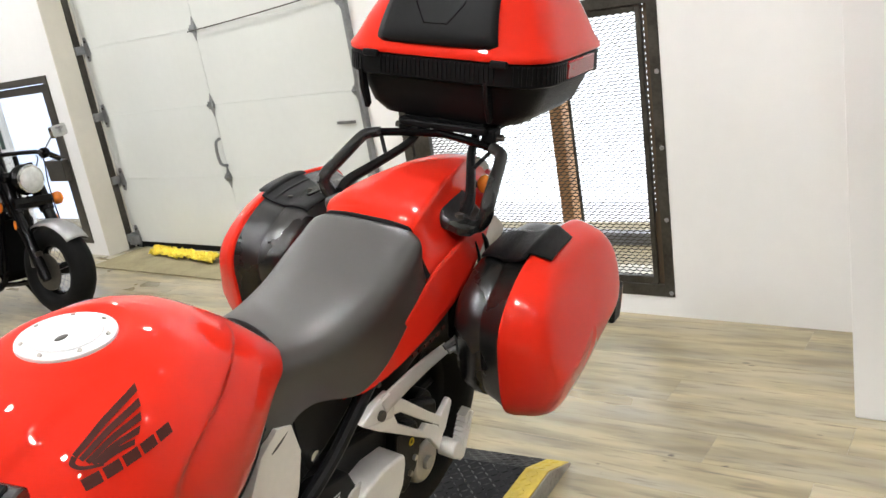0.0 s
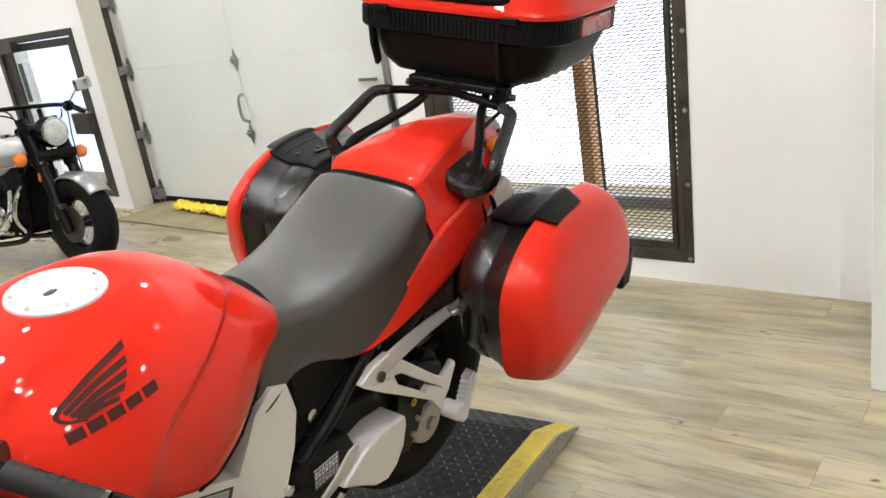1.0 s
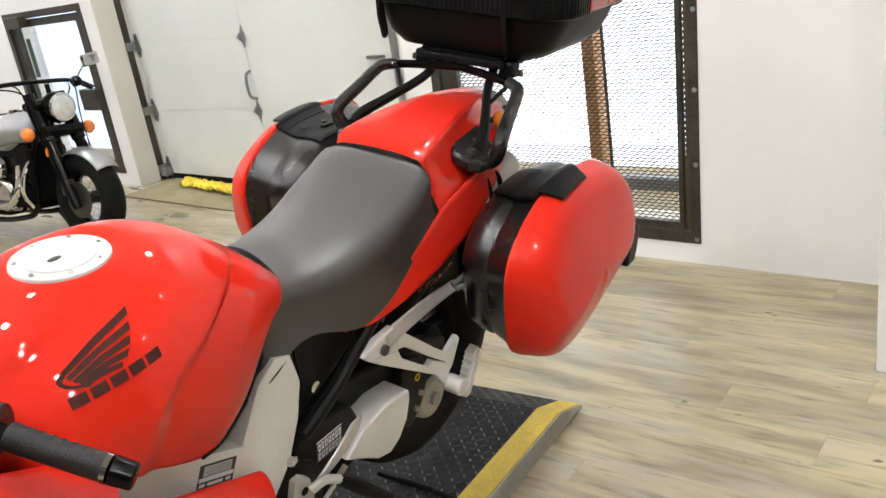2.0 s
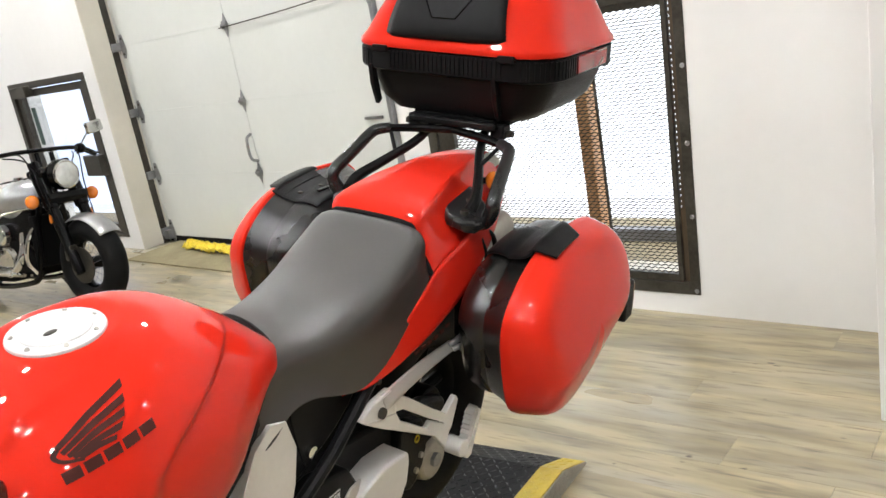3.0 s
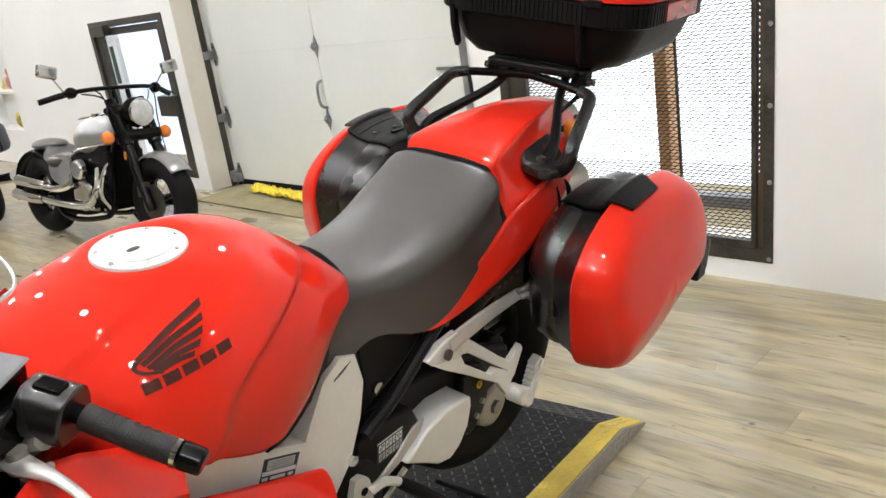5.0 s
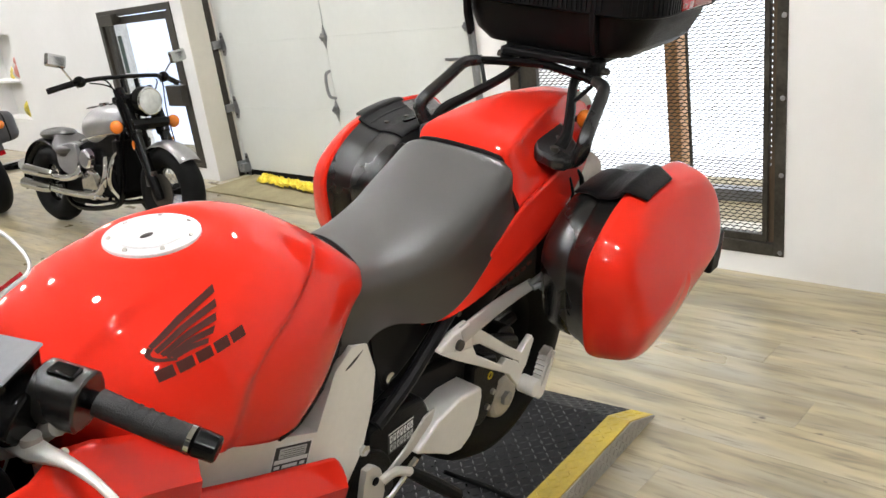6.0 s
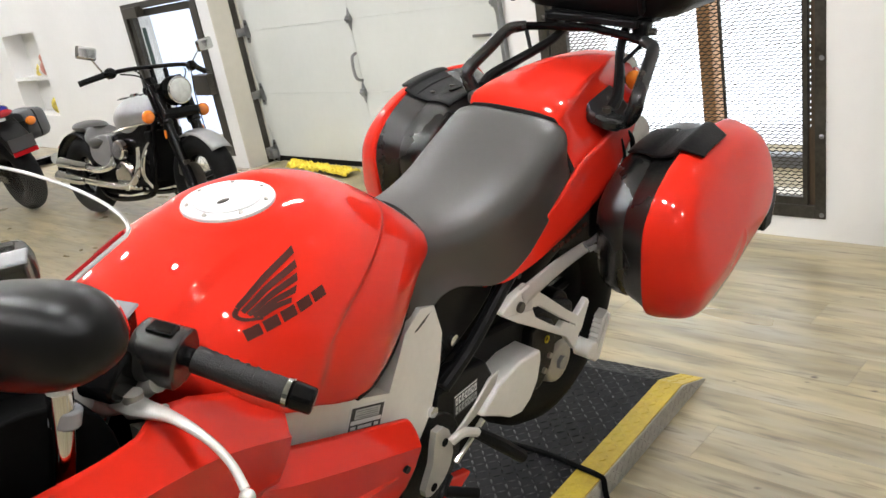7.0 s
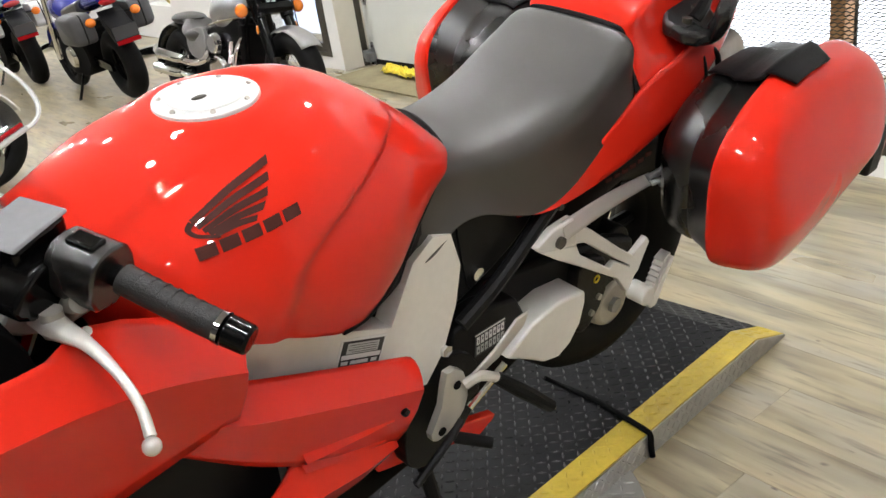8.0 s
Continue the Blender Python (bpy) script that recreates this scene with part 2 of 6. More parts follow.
def add_cyl(bm, p0, p1, r0, r1=None, seg=16, cap=True):
    p0, p1 = Vector(p0), Vector(p1)
    r1 = r0 if r1 is None else r1
    q = (p1 - p0).to_track_quat("Z", "Y").to_matrix().to_4x4()
    bmesh.ops.create_cone(bm, cap_ends=cap, segments=seg, radius1=max(r0, 1e-5), radius2=max(r1, 1e-5), depth=(p1 - p0).length, matrix=Matrix.Translation((p0 + p1) / 2) @ q)
    return bm


def cyl(*a, **k):
    return add_cyl(bmesh.new(), *a, **k)


def add_ball(bm, c, r, s=(1, 1, 1), u=14, v=10, m=None):
    t = Matrix.Translation(c) @ (m if m else Matrix()) @ Matrix.Diagonal((s[0], s[1], s[2], 1))
    bmesh.ops.create_uvsphere(bm, u_segments=u, v_segments=v, radius=r, matrix=t)
    return bm


def ball(*a, **k):
    return add_ball(bmesh.new(), *a, **k)


def spline(pts, n=6, closed=False):
    """Points of a Catmull-Rom curve through pts, n to each span."""
    P = [Vector(p) for p in pts]
    out, k = [], len(P)
    for i in range(k if closed else k - 1):
        if closed:
            a, b, c, d = P[i - 1], P[i], P[(i + 1) % k], P[(i + 2) % k]
        else:
            a, b, c, d = P[max(i - 1, 0)], P[i], P[i + 1], P[min(i + 2, k - 1)]
        for j in range(n):
            t = j / n
            out.append(0.5 * (2 * b + (c - a) * t + (2 * a - 5 * b + 4 * c - d) * t * t + (3 * b - a - 3 * c + d) * t ** 3))
    if not closed:
        out.append(P[-1])
    return out


def loft(rings, closed=True, caps=True, bm=None):
    bm = bm or bmesh.new()
    V = [[bm.verts.new(p) for p in r] for r in rings]
    k = len(rings[0])
    for a, b in zip(V, V[1:]):
        for j in range(k if closed else k - 1):
            bm.faces.new((a[j], a[(j + 1) % k], b[(j + 1) % k], b[j]))
    if caps and closed:
        bm.faces.new(V[0])
        bm.faces.new(V[-1][::-1])
    return bm


def tube(pts, r, seg=10, n=6, smooth=True, flat=1.0, bm=None):
    """A round tube along a curve; r is a number or one number for each given point."""
    P = spline(pts, n) if smooth else [Vector(p) for p in pts]
    k = len(pts)
    rings = []
    up = None
    for i, p in enumerate(P):
        d = (P[min(i + 1, len(P) - 1)] - P[max(i - 1, 0)]).normalized()
        if up is None:
            up = Vector((0, 0, 1)) if abs(d.z) < 0.9 else Vector((1, 0, 0))
        a = d.cross(up).normalized()
        up = a.cross(d).normalized()
        f = i / (len(P) - 1) * (k - 1)
        rr = r if not isinstance(r, (list, tuple)) else r[int(f)] + (r[min(int(f) + 1, k - 1)] - r[int(f)]) * (f - int(f))
        rings.append([p + (a * math.cos(2 * math.pi * j / seg) + up * math.sin(2 * math.pi * j / seg) * flat) * rr for j in range(seg)])
    return loft(rings, bm=bm)


def plate(outline, y0, y1, n=0, bm=None):
    """An outline in x and z, extruded along y; n smooths its corners."""
    o = [(x, 0, z) for x, z in outline]
    o = [tuple(p) for p in spline(o, n, True)] if n else o
    bm = bm or bmesh.new()
    a = [bm.verts.new((p[0], y0, p[2])) for p in o]
    b = [bm.verts.new((p[0], y1, p[2])) for p in o]
    k = len(o)
    for i in range(k):
        bm.faces.new((a[i], a[(i + 1) % k], b[(i + 1) % k], b[i]))
    fa, fb = bm.faces.new(a[::-1]), bm.faces.new(b)
    bmesh.ops.triangulate(bm, faces=[fa, fb])
    return bm


def sheet(fn, nu, nv):
    """A grid of points fn(u, v), u and v from 0 to 1."""
    bm = bmesh.new()
    V = [[bm.verts.new(fn(i / nu, j / nv)) for j in range(nv + 1)] for i in range(nu + 1)]
    for i in range(nu):
        for j in range(nv):
            bm.faces.new((V[i][j], V[i + 1][j], V[i + 1][j + 1], V[i][j + 1]))
    return bm


def lin_table(rows, x):
    """Straight interpolation in rows that begin with their key."""
    rows = sorted(rows)
    x = min(max(x, rows[0][0]), rows[-1][0])
    for a, b in zip(rows, rows[1:]):
        if x <= b[0]:
            t = (x - a[0]) / (b[0] - a[0])
            return tuple(p + (q - p) * t for p, q in zip(a[1:], b[1:]))
    return rows[-1][1:]


def lerp_table(rows, x):
    """Smooth interpolation (cubic Hermite) in rows that begin with their key."""
    R = sorted(rows)
    n = len(R)
    x = min(max(x, R[0][0]), R[-1][0])
    i = 0
    while i < n - 2 and x > R[i + 1][0]:
        i += 1
    a, b = R[i], R[i + 1]
    h = b[0] - a[0]
    t = (x - a[0]) / h
    out = []
    for k in range(1, len(a)):
        s = (b[k] - a[k]) / h
        sa = s if i == 0 else (b[k] - R[i - 1][k]) / (b[0] - R[i - 1][0])
        sb = s if i == n - 2 else (R[i + 2][k] - a[k]) / (R[i + 2][0] - a[0])
        out.append((2 * t ** 3 - 3 * t * t + 1) * a[k] + (t ** 3 - 2 * t * t + t) * h * sa + (3 * t * t - 2 * t ** 3) * b[k] + (t ** 3 - t * t) * h * sb)
    return tuple(out)


def torus(c, axis, R, r, n=40, m=12, squash=1.0):
    q = Vector(axis).to_track_quat("Z", "Y").to_matrix()
    rings = []
    for i in range(n):
        a = 2 * math.pi * i / n
        rings.append([Vector(c) + q @ Vector(((R + r * math.cos(b)) * math.cos(a), (R + r * math.cos(b)) * math.sin(a), squash * r * math.sin(b))) for b in (2 * math.pi * j / m for j in range(m))])
    bm = bmesh.new()
    V = [[bm.verts.new(p) for p in ring] for ring in rings]
    for i in range(n):
        for j in range(m):
            bm.faces.new((V[i][j], V[(i + 1) % n][j], V[(i + 1) % n][(j + 1) % m], V[i][(j + 1) % m]))
    return bm


# ---------- the room ----------
ROOM_H = 3.3


def structure(name, bm, material, label="", **kw):
    return tagged(finish(name, bm, material, **kw), label, kind="structure")


# the wall leans from the axes by a few degrees: along(s) walks its foot, s is -y
def wall_matrix(x, y, deg):
    return pose(x, y, 0, 0, 0, deg)


# window wall: local y along the wall, local x towards the room
WW = wall_matrix(-2.36, 0.0, -2.26)
bm = bmesh.new()
add_box(bm, -0.22, 0, 0.106, 1.5, 0, ROOM_H)
add_box(bm, -0.22, 0, -1.18, 0.106, 0, 0.088)
add_box(bm, -0.22, 0, -1.18, 0.106, 1.312, ROOM_H)
add_box(bm, -0.22, 0, -1.36, -1.18, 0, ROOM_H)
structure("wall_north", bm, WALL_PAINT, "white painted wall with a barred window", smooth=False).matrix_world = WW
# return pier at the window wall's end, standing into the room
structure("wall_pier", box(-2.3, -1.70, 0.878, 1.5, 0, ROOM_H), WALL_PAINT, "white painted wall corner", smooth=False, bevel=0.004)
# east wall is out of view, added to close the room with little bounce
structure("wall_east", box(-1.70, 6.0, 4.6, 4.8, 0, ROOM_H), BACK_PAINT, "unseen dark grey wall closing the room", smooth=False)
structure("wall_east_return", box(-1.75, -1.70, 1.5, 4.8, 0, ROOM_H), WALL_PAINT, "plain white wall", smooth=False)

# side wall with the glazed door and the shelf niche
WL = wall_matrix(-2.482, 0.0, -3.18)
bm = bmesh.new()
add_box(bm, -0.24, 0, -4.60, -4.425, 0, ROOM_H)
add_box(bm, -0.24, 0, -5.93, -4.60, 0, 0.095)
add_box(bm, -0.24, 0, -5.93, -4.60, 1.38, ROOM_H)
add_box(bm, -0.24, 0, -8.27, -5.93, 0, ROOM_H)
add_box(bm, -0.24, 0, -9.35, -8.27, 0, 0.39)
add_box(bm, -0.24, 0, -9.35, -8.27, 1.305, ROOM_H)
add_box(bm, -0.24, -0.22, -9.35, -8.27, 0.39, 1.305)
add_box(bm, -0.24, 0, -14.5, -9.35, 0, ROOM_H)
structure("wall_west", bm, WALL_PAINT, "white painted wall with a glazed door and niche", smooth=False).matrix_world = WL
bm = bmesh.new()
add_box(bm, -0.50, -0.241, -4.6, -4.425, 0, ROOM_H)
structure("door_reveal", bm, JAMB_PAINT, "cream painted reveal beside the garage door", smooth=False).matrix_world = WL
bm = bmesh.new()
add_box(bm, -0.243, 0.004, -4.425, -4.415, 0, ROOM_H)
structure("trim_corner", bm, JAMB_PAINT, "cream painted reveal edge", smooth=False).matrix_world = WL
# back wall likewise unseen and dark
structure("wall_back", box(6.0, 6.2, -15, 4.8, 0, ROOM_H), BACK_PAINT, "unseen dark grey wall closing the room", smooth=False)
structure("wall_far", box(-3.6, 6.2, -15, -14.8, 0, ROOM_H), WALL_PAINT, "plain white wall", smooth=False)
structure("ceiling", box(-0.62, 9.2, -15.4, 5.6, ROOM_H, ROOM_H + 0.1), CEIL_PAINT, "white painted ceiling", smooth=False).matrix_world = WL
bm = bmesh.new()
add_box(bm, -0.62, -0.2, -4.43, -1.36, 2.1, ROOM_H)
add_box(bm, -0.62, -0.2, -1.72, -1.36, 0, 2.1)
structure("wall_garage_lintel", bm, WALL_PAINT, "white painted wall over the garage door", smooth=False).matrix_world = WL

# floor slab under the planks
structure("floor", box(-3.7, 6.2, -15, 4.8, -0.25, -0.006), GROUT, "grey-beige vinyl plank floor", smooth=False)

# ---------- the red motorcycle ----------
BIKE = pose(0, 0.0345, 0.06, 0, 0, 4.2) @ pose(0, 0, 0, -11.42)
bike = thing("motorcycle", BIKE, "glossy red sport touring motorcycle leaning on its side stand", "motorcycle")


def half_profile(zt, w, zm, zb, wb, p, n=44, m=14):
    """Half a cross-section from the crown down the left side."""
    pts = []
    for i in range(n + 1):
        a = math.pi / 2 * i / n
        pts.append((w * math.sin(a) ** (2 / p), zm + (zt - zm) * math.cos(a) ** (2 / p) if i < n else zm))
    for i in range(1, m + 1):
        t = i / m
        pts.append((w + (wb - w) * t * t, zm + (zb - zm) * t))
    return pts


def body(stations, p, step=0.02, inset=None, front_round=0.0):
    """A closed symmetric body from stations of x, crown, half width, height of it, lower edge, half width there."""
    xs = [s[0] for s in stations]
    x0, x1 = max(xs), min(xs)
    n = max(2, round((x0 - x1) / step))
    rings = []
    for i in range(n + 1):
        x = x0 + (x1 - x0) * i / n
        zt, w, zm, zb, wb = lerp_table(stations, x)
        pp = p if not callable(p) else p(x)
        hp = half_profile(zt, w, zm, zb, wb, pp)
        if inset:
            hp = [inset(x, y, z) for y, z in hp]
        rings.append([(x, y, z) for y, z in hp] + [(x, -y, z) for y, z in hp[:0:-1]][0:])
    fixed = []
    for r in rings:
        left = r[: len(r) // 2 + 1]
        right = r[len(r) // 2 + 1:]
        fixed.append(left + right)
    return loft(fixed)


TANK_ST = [(0.475, 0.93, 0.135, 0.88, 0.85, 0.13), (0.43, 0.957, 0.165, 0.85, 0.82, 0.16), (0.37, 0.985, 0.195, 0.84, 0.80, 0.19), (0.30, 1.003, 0.212, 0.83, 0.77, 0.20),
           (0.24, 1.012, 0.215, 0.825, 0.74, 0.198), (0.18, 1.015, 0.21, 0.83, 0.715, 0.185), (0.13, 1.010, 0.20, 0.835, 0.728, 0.178), (0.08, 0.994, 0.186, 0.84, 0.758, 0.168),
           (0.04, 0.972, 0.172, 0.845, 0.795, 0.154), (0.0, 0.944, 0.152, 0.85, 0.825, 0.14), (-0.04, 0.912, 0.13, 0.85, 0.838, 0.118), (-0.075, 0.880, 0.095, 0.852, 0.842, 0.09)]
CREASE = [(0.70, 0.335), (0.81, 0.300), (0.855, 0.278), (0.881, 0.240), (0.906, 0.182), (0.924, 0.131), (0.938, 0.081), (0.946, 0.010), (0.97, -0.08)]


def knee(x, y, z):
    (xc,) = lin_table(CREASE, z)
    s = min(1, max(0, (y - 0.05) / 0.07))
    # crisp fold, then a flat scooped knee panel behind it
    d = max(0.0, xc - x)
    k = min(1.0, d / 0.040)
    cutin = 0.0145 * k * k * (3 - 2 * k) * max(0.30, 1 - d / 0.24) * min(1, max(0, (x + 0.075) / 0.10))
    # a long fold along the shoulder: crisp on its upper side, running out towards the flank
    q = min(1, max(0, (y - 0.098) / 0.014))
    r = min(1, max(0, (y - 0.115) / 0.075))
    ch = 0.0065 * q * q * (3 - 2 * q) * (1 - r * r * (3 - 2 * r)) * min(1, max(0, (x - 0.23) / 0.12))
    # the flat on which the filler sits
    r = math.hypot(x - 0.243, y - 0.006)
    f = min(1, max(0, (0.095 - r) / 0.032))
    f = f * f * (3 - 2 * f)
    z = z - ch
    return y - cutin * s - 0.3 * ch, z + (1.0035 - 0.0437 * (x - 0.243) - z) * f if z > 0.95 else z


tank = part("fuel_tank", body(TANK_ST, 1.95, 0.004, knee), RED, bike, "glossy red painted fuel tank", angle=180)
from mathutils.bvhtree import BVHTree
bmt = body(TANK_ST, 1.95, 0.004, knee)
bmesh.ops.recalc_face_normals(bmt, faces=bmt.faces)
bmt.normal_update()
TANK_BVH = BVHTree.FromBMesh(bmt)
bmt.free()
# rubber edging along the rear lip of the tank
lip = []
for x in (0.20, 0.16, 0.13, 0.10, 0.07, 0.04, 0.01, -0.02, -0.05, -0.076):
    zt, w, zm, zb, wb = lerp_table(TANK_ST, x)
    lip.append((x - 0.004, wb - 0.008, zb - 0.001))
for i, side in enumerate((1, -1)):
    part("edging", tube([(x, y * side, z) for x, y, z in lip], 0.0045, 8, 4), RUBBER, bike, "black rubber edging")
ZC = 0.882
part("edging", tube([(-0.078, y, ZC - 0.040 * (abs(y) / 0.09) ** 2) for y in (0.09, 0.06, 0.03, 0, -0.03, -0.06, -0.09)], 0.008, 8, 4), RUBBER, bike, "black rubber edging")
part("tank_trim", plate([(0.02, 0.80), (0.10, 0.745), (0.16, 0.69), (0.10, 0.68), (0.02, 0.735)], 0.10, 0.130, 3), BLACK_PLASTIC, bike, "black plastic infill trim", bevel=0.003)

# fuel filler: ring, lid, key flap and bolts
CAP_M = pose(0.243, 0.008, 1.0045, 0, 2.5, 0)
cap = part("fuel_cap", cyl((0, 0, -0.008), (0, 0, 0.0035), 0.066, 0.0645, seg=48), CAP_METAL, bike, "brushed alloy fuel filler cap", bevel=0.0015)
cap.matrix_local = CAP_M
part("cap_lid", cyl((0, 0, 0.003), (0, 0, 0.0062), 0.048, 0.046, seg=40), CAP_METAL, cap, bevel=0.001)
part("key_flap", ball((0.012, 0.006, 0.0065), 0.007, (1.5, 0.8, 0.25)), STEEL, cap, "dark key slot cover")
for i in range(7):
    a = 2 * math.pi * i / 7 + 0.3
    part("cap_bolt", cyl((0.055 * math.cos(a), 0.055 * math.sin(a), 0.003), (0.0565 * math.cos(a), 0.0565 * math.sin(a), 0.0055), 0.0033, seg=10), CAST, cap)


# winged badge and word bar on the tank side, laid on the surface
def on_tank(x, z):
    hit = TANK_BVH.ray_cast(Vector((x, 0.6, z)), Vector((0, -1, 0)))
    if hit[0] is None:
        return Vector((x, 0.2, z))
    return hit[0] + hit[1].normalized() * (0.0016 if hit[1].y > 0 else -0.0016)


# badge frame: origin at the start of the word, u along it, v up
BO, BU, BV = Vector((0.3705, 0.9025)), Vector((-0.1257, 0.013)), Vector((-0.0083, 0.0275))


def badge_pt(u, v):
    q = BO + BU * u + BV * v
    return on_tank(q.x, q.y)


def badge_poly(outline, name="badge_stroke"):
    """A filled badge shape: a strip between an upper and a lower run of (u, v) points."""
    up, lo = outline
    n = 14
    U = [Vector((*p, 0)) for p in up]
    L = [Vector((*p, 0)) for p in lo]
    us, ls = spline(U, n), spline(L, n)
    k = min(len(us), len(ls))
    bm = bmesh.new()
    rows = []
    for i in range(k):
        a, b = us[round(i * (len(us) - 1) / (k - 1))], ls[round(i * (len(ls) - 1) / (k - 1))]
        rows.append([bm.verts.new(badge_pt(a.x + (b.x - a.x) * j / 4, a.y + (b.y - a.y) * j / 4)) for j in range(5)])
    for r, s in zip(rows, rows[1:]):
        for j in range(4):
            bm.faces.new((r[j], r[j + 1], s[j + 1], s[j]))
    return part(name, bm, DECAL_DARK, tank, "dark winged badge stroke")


# feathers fan from the front lower corner to the tip
for (su, sv), (tu, tv), (bu, bv) in (((0.04, 1.12), (0.87, 2.08), (0.85, 1.84)), ((0.07, 0.95), (0.82, 1.66), (0.80, 1.42)), ((0.11, 0.80), (0.77, 1.28), (0.74, 1.04)), ((0.15, 0.68), (0.71, 0.93), (0.66, 0.72)), ((0.20, 0.58), (0.60, 0.66), (0.58, 0.50))):
    mu, mv = (su + tu) / 2, (sv + tv) / 2
    badge_poly(([(su, sv + 0.07), (mu - 0.02, mv + 0.13), (tu, tv)], [(su + 0.02, sv - 0.07), (mu, mv - 0.06), (bu, bv)]))
badge_poly(([(0.03, 1.16), (-0.02, 0.95), (0.05, 0.68), (0.24, 0.46)], [(0.07, 1.05), (0.03, 0.92), (0.09, 0.74), (0.25, 0.56)]))
# the word below the wing, as plain bars of its size
for k in range(5):
    u0 = 0.02 + 0.205 * k
    badge_poly(([(u0 - 0.01, 0.42), (u0 + 0.165, 0.42)], [(u0 + 0.01, 0.0), (u0 + 0.18, 0.0)]), "badge_bar")

# seat
SEAT_ST = [(0.035, 0.845, 0.125, 0.78, 0.715, 0.143), (0.0, 0.868, 0.128, 0.80, 0.725, 0.147), (-0.05, 0.872, 0.124, 0.81, 0.752, 0.142), (-0.11, 0.856, 0.122, 0.80, 0.748, 0.139),
           (-0.17, 0.85, 0.127, 0.79, 0.722, 0.139), (-0.23, 0.855, 0.134, 0.79, 0.700, 0.142), (-0.30, 0.873, 0.14, 0.80, 0.715, 0.147), (-0.36, 0.898, 0.143, 0.83, 0.755, 0.15),
           (-0.42, 0.927, 0.142, 0.86, 0.805, 0.15), (-0.465, 0.951, 0.138, 0.89, 0.845, 0.148), (-0.482, 0.950, 0.132, 0.89, 0.86, 0.142)]
part("seat", body(SEAT_ST, lambda x: 3.3 + max(0, min(1, (-0.15 - x) / 0.25)) * 0.8, 0.02), SEAT_VINYL, bike, "grey-black vinyl rider seat", sub=1)
# tail cowl: flat top between two crisp edges, straight sides; rows of x, crown, edge half width, edge height, foot half width, foot height
HUMP_ST = [(-0.474, 0.950, 0.100, 0.938, 0.150, 0.842), (-0.482, 0.962, 0.108, 0.951, 0.152, 0.842), (-0.50, 0.975, 0.111, 0.962, 0.153, 0.846), (-0.56, 0.990, 0.102, 0.975, 0.153, 0.858), (-0.65, 1.001, 0.082, 0.987, 0.146, 0.875),
           (-0.75, 1.004, 0.064, 0.992, 0.128, 0.898), (-0.83, 1.000, 0.046, 0.990, 0.100, 0.916), (-0.91, 0.986, 0.030, 0.978, 0.060, 0.935)]


def cowl_ring(x):
    zt, we, ze, wf, zf = lerp_table(HUMP_ST, x)
    half = [(0.0, zt)] + [(we * t, zt - (zt - ze) * 0.55 * t ** 3) for t in (0.2, 0.4, 0.6, 0.75, 0.86, 0.94)]
    half += [(we * 0.985, ze + 0.3 * (zt - ze)), (we + 0.001, ze)]
    for t in (0.08, 0.2, 0.35, 0.5, 0.65, 0.8, 0.92, 1.0):
        half.append((we + (wf - we) * (t ** 1.25), ze + (zf - ze) * t))
    return [(x, y, z) for y, z in half] + [(x, -y, z) for y, z in half[:0:-1]]


part("seat_cowl", loft([cowl_ring(-0.474 - 0.436 * i / 60) for i in range(61)]), RED, bike, "glossy red single-seat tail cowl", angle=30)
gap = [p for p in cowl_ring(-0.4745)[:17]]
part("seat_seam", tube([(x, -y, z) for x, y, z in gap[:0:-1]] + gap, 0.0055, 6, 1), RUBBER, bike, "black seat edge seal")

# tail side panels
PANEL_ST = [(-0.195, 0.712, 0.716, 0.122), (-0.25, 0.690, 0.728, 0.132), (-0.33, 0.684, 0.762, 0.142), (-0.42, 0.690, 0.815, 0.150), (-0.48, 0.697, 0.860, 0.154),
            (-0.56, 0.725, 0.885, 0.156), (-0.64, 0.765, 0.905, 0.150), (-0.74, 0.825, 0.93, 0.132), (-0.84, 0.88, 0.95, 0.098)]


def side_panel(side):
    def fn(u, v):
        x = -0.195 - 0.645 * u
        lo, hi, y = lerp_table(PANEL_ST, x)
        ridge = 0.30
        if v < ridge:
            yy = y + 0.012 - (ridge - v) / ridge * 0.045
        else:
            yy = y + 0.012 - (v - ridge) / (1 - ridge) * 0.012
        return (x, side * yy, lo + (hi - lo) * v)
    return sheet(fn, 40, 12)


for side in (1, -1):
    sp = part("side_panel", side_panel(side), RED, bike, "glossy red tail side panel", solid=0.004 if side > 0 else -0.004, angle=50)
    if side > 0:
        for k in range(6):
            x = -0.40 - 0.021 * k
            bmk = bmesh.new()
            lo, hi, y = lerp_table(PANEL_ST, x)
            add_box(bmk, x - 0.008, x + 0.006, y + 0.0055, y + 0.0085, lo + 0.020, lo + 0.027)
            part("script_bar", bmk, DECAL_DARK, sp, "small dark script bar", smooth=False)
        part("panel_bolt", cyl((-0.285, 0.125, 0.700), (-0.285, 0.149, 0.700), 0.006, seg=10), STEEL, sp)
part("tail_lamp", ball((-0.935, 0, 0.925), 0.055, (0.9, 1.1, 0.55)), RED_LENS, bike, "red tail lamp lens")
part("tail_cap", plate([(-0.80, 0.975), (-0.90, 0.984), (-0.955, 0.945), (-0.94, 0.91), (-0.82, 0.91)], -0.055, 0.042, 3), CAST, bike, "silver grey tail cap", bevel=0.006)
part("silencer", tube([(-0.66, 0.06, 0.765), (-0.76, 0.07, 0.785), (-0.90, 0.075, 0.815)], [0.030, 0.036, 0.035], 20, 5), CAST, bike, "brushed alloy high-mounted silencer")
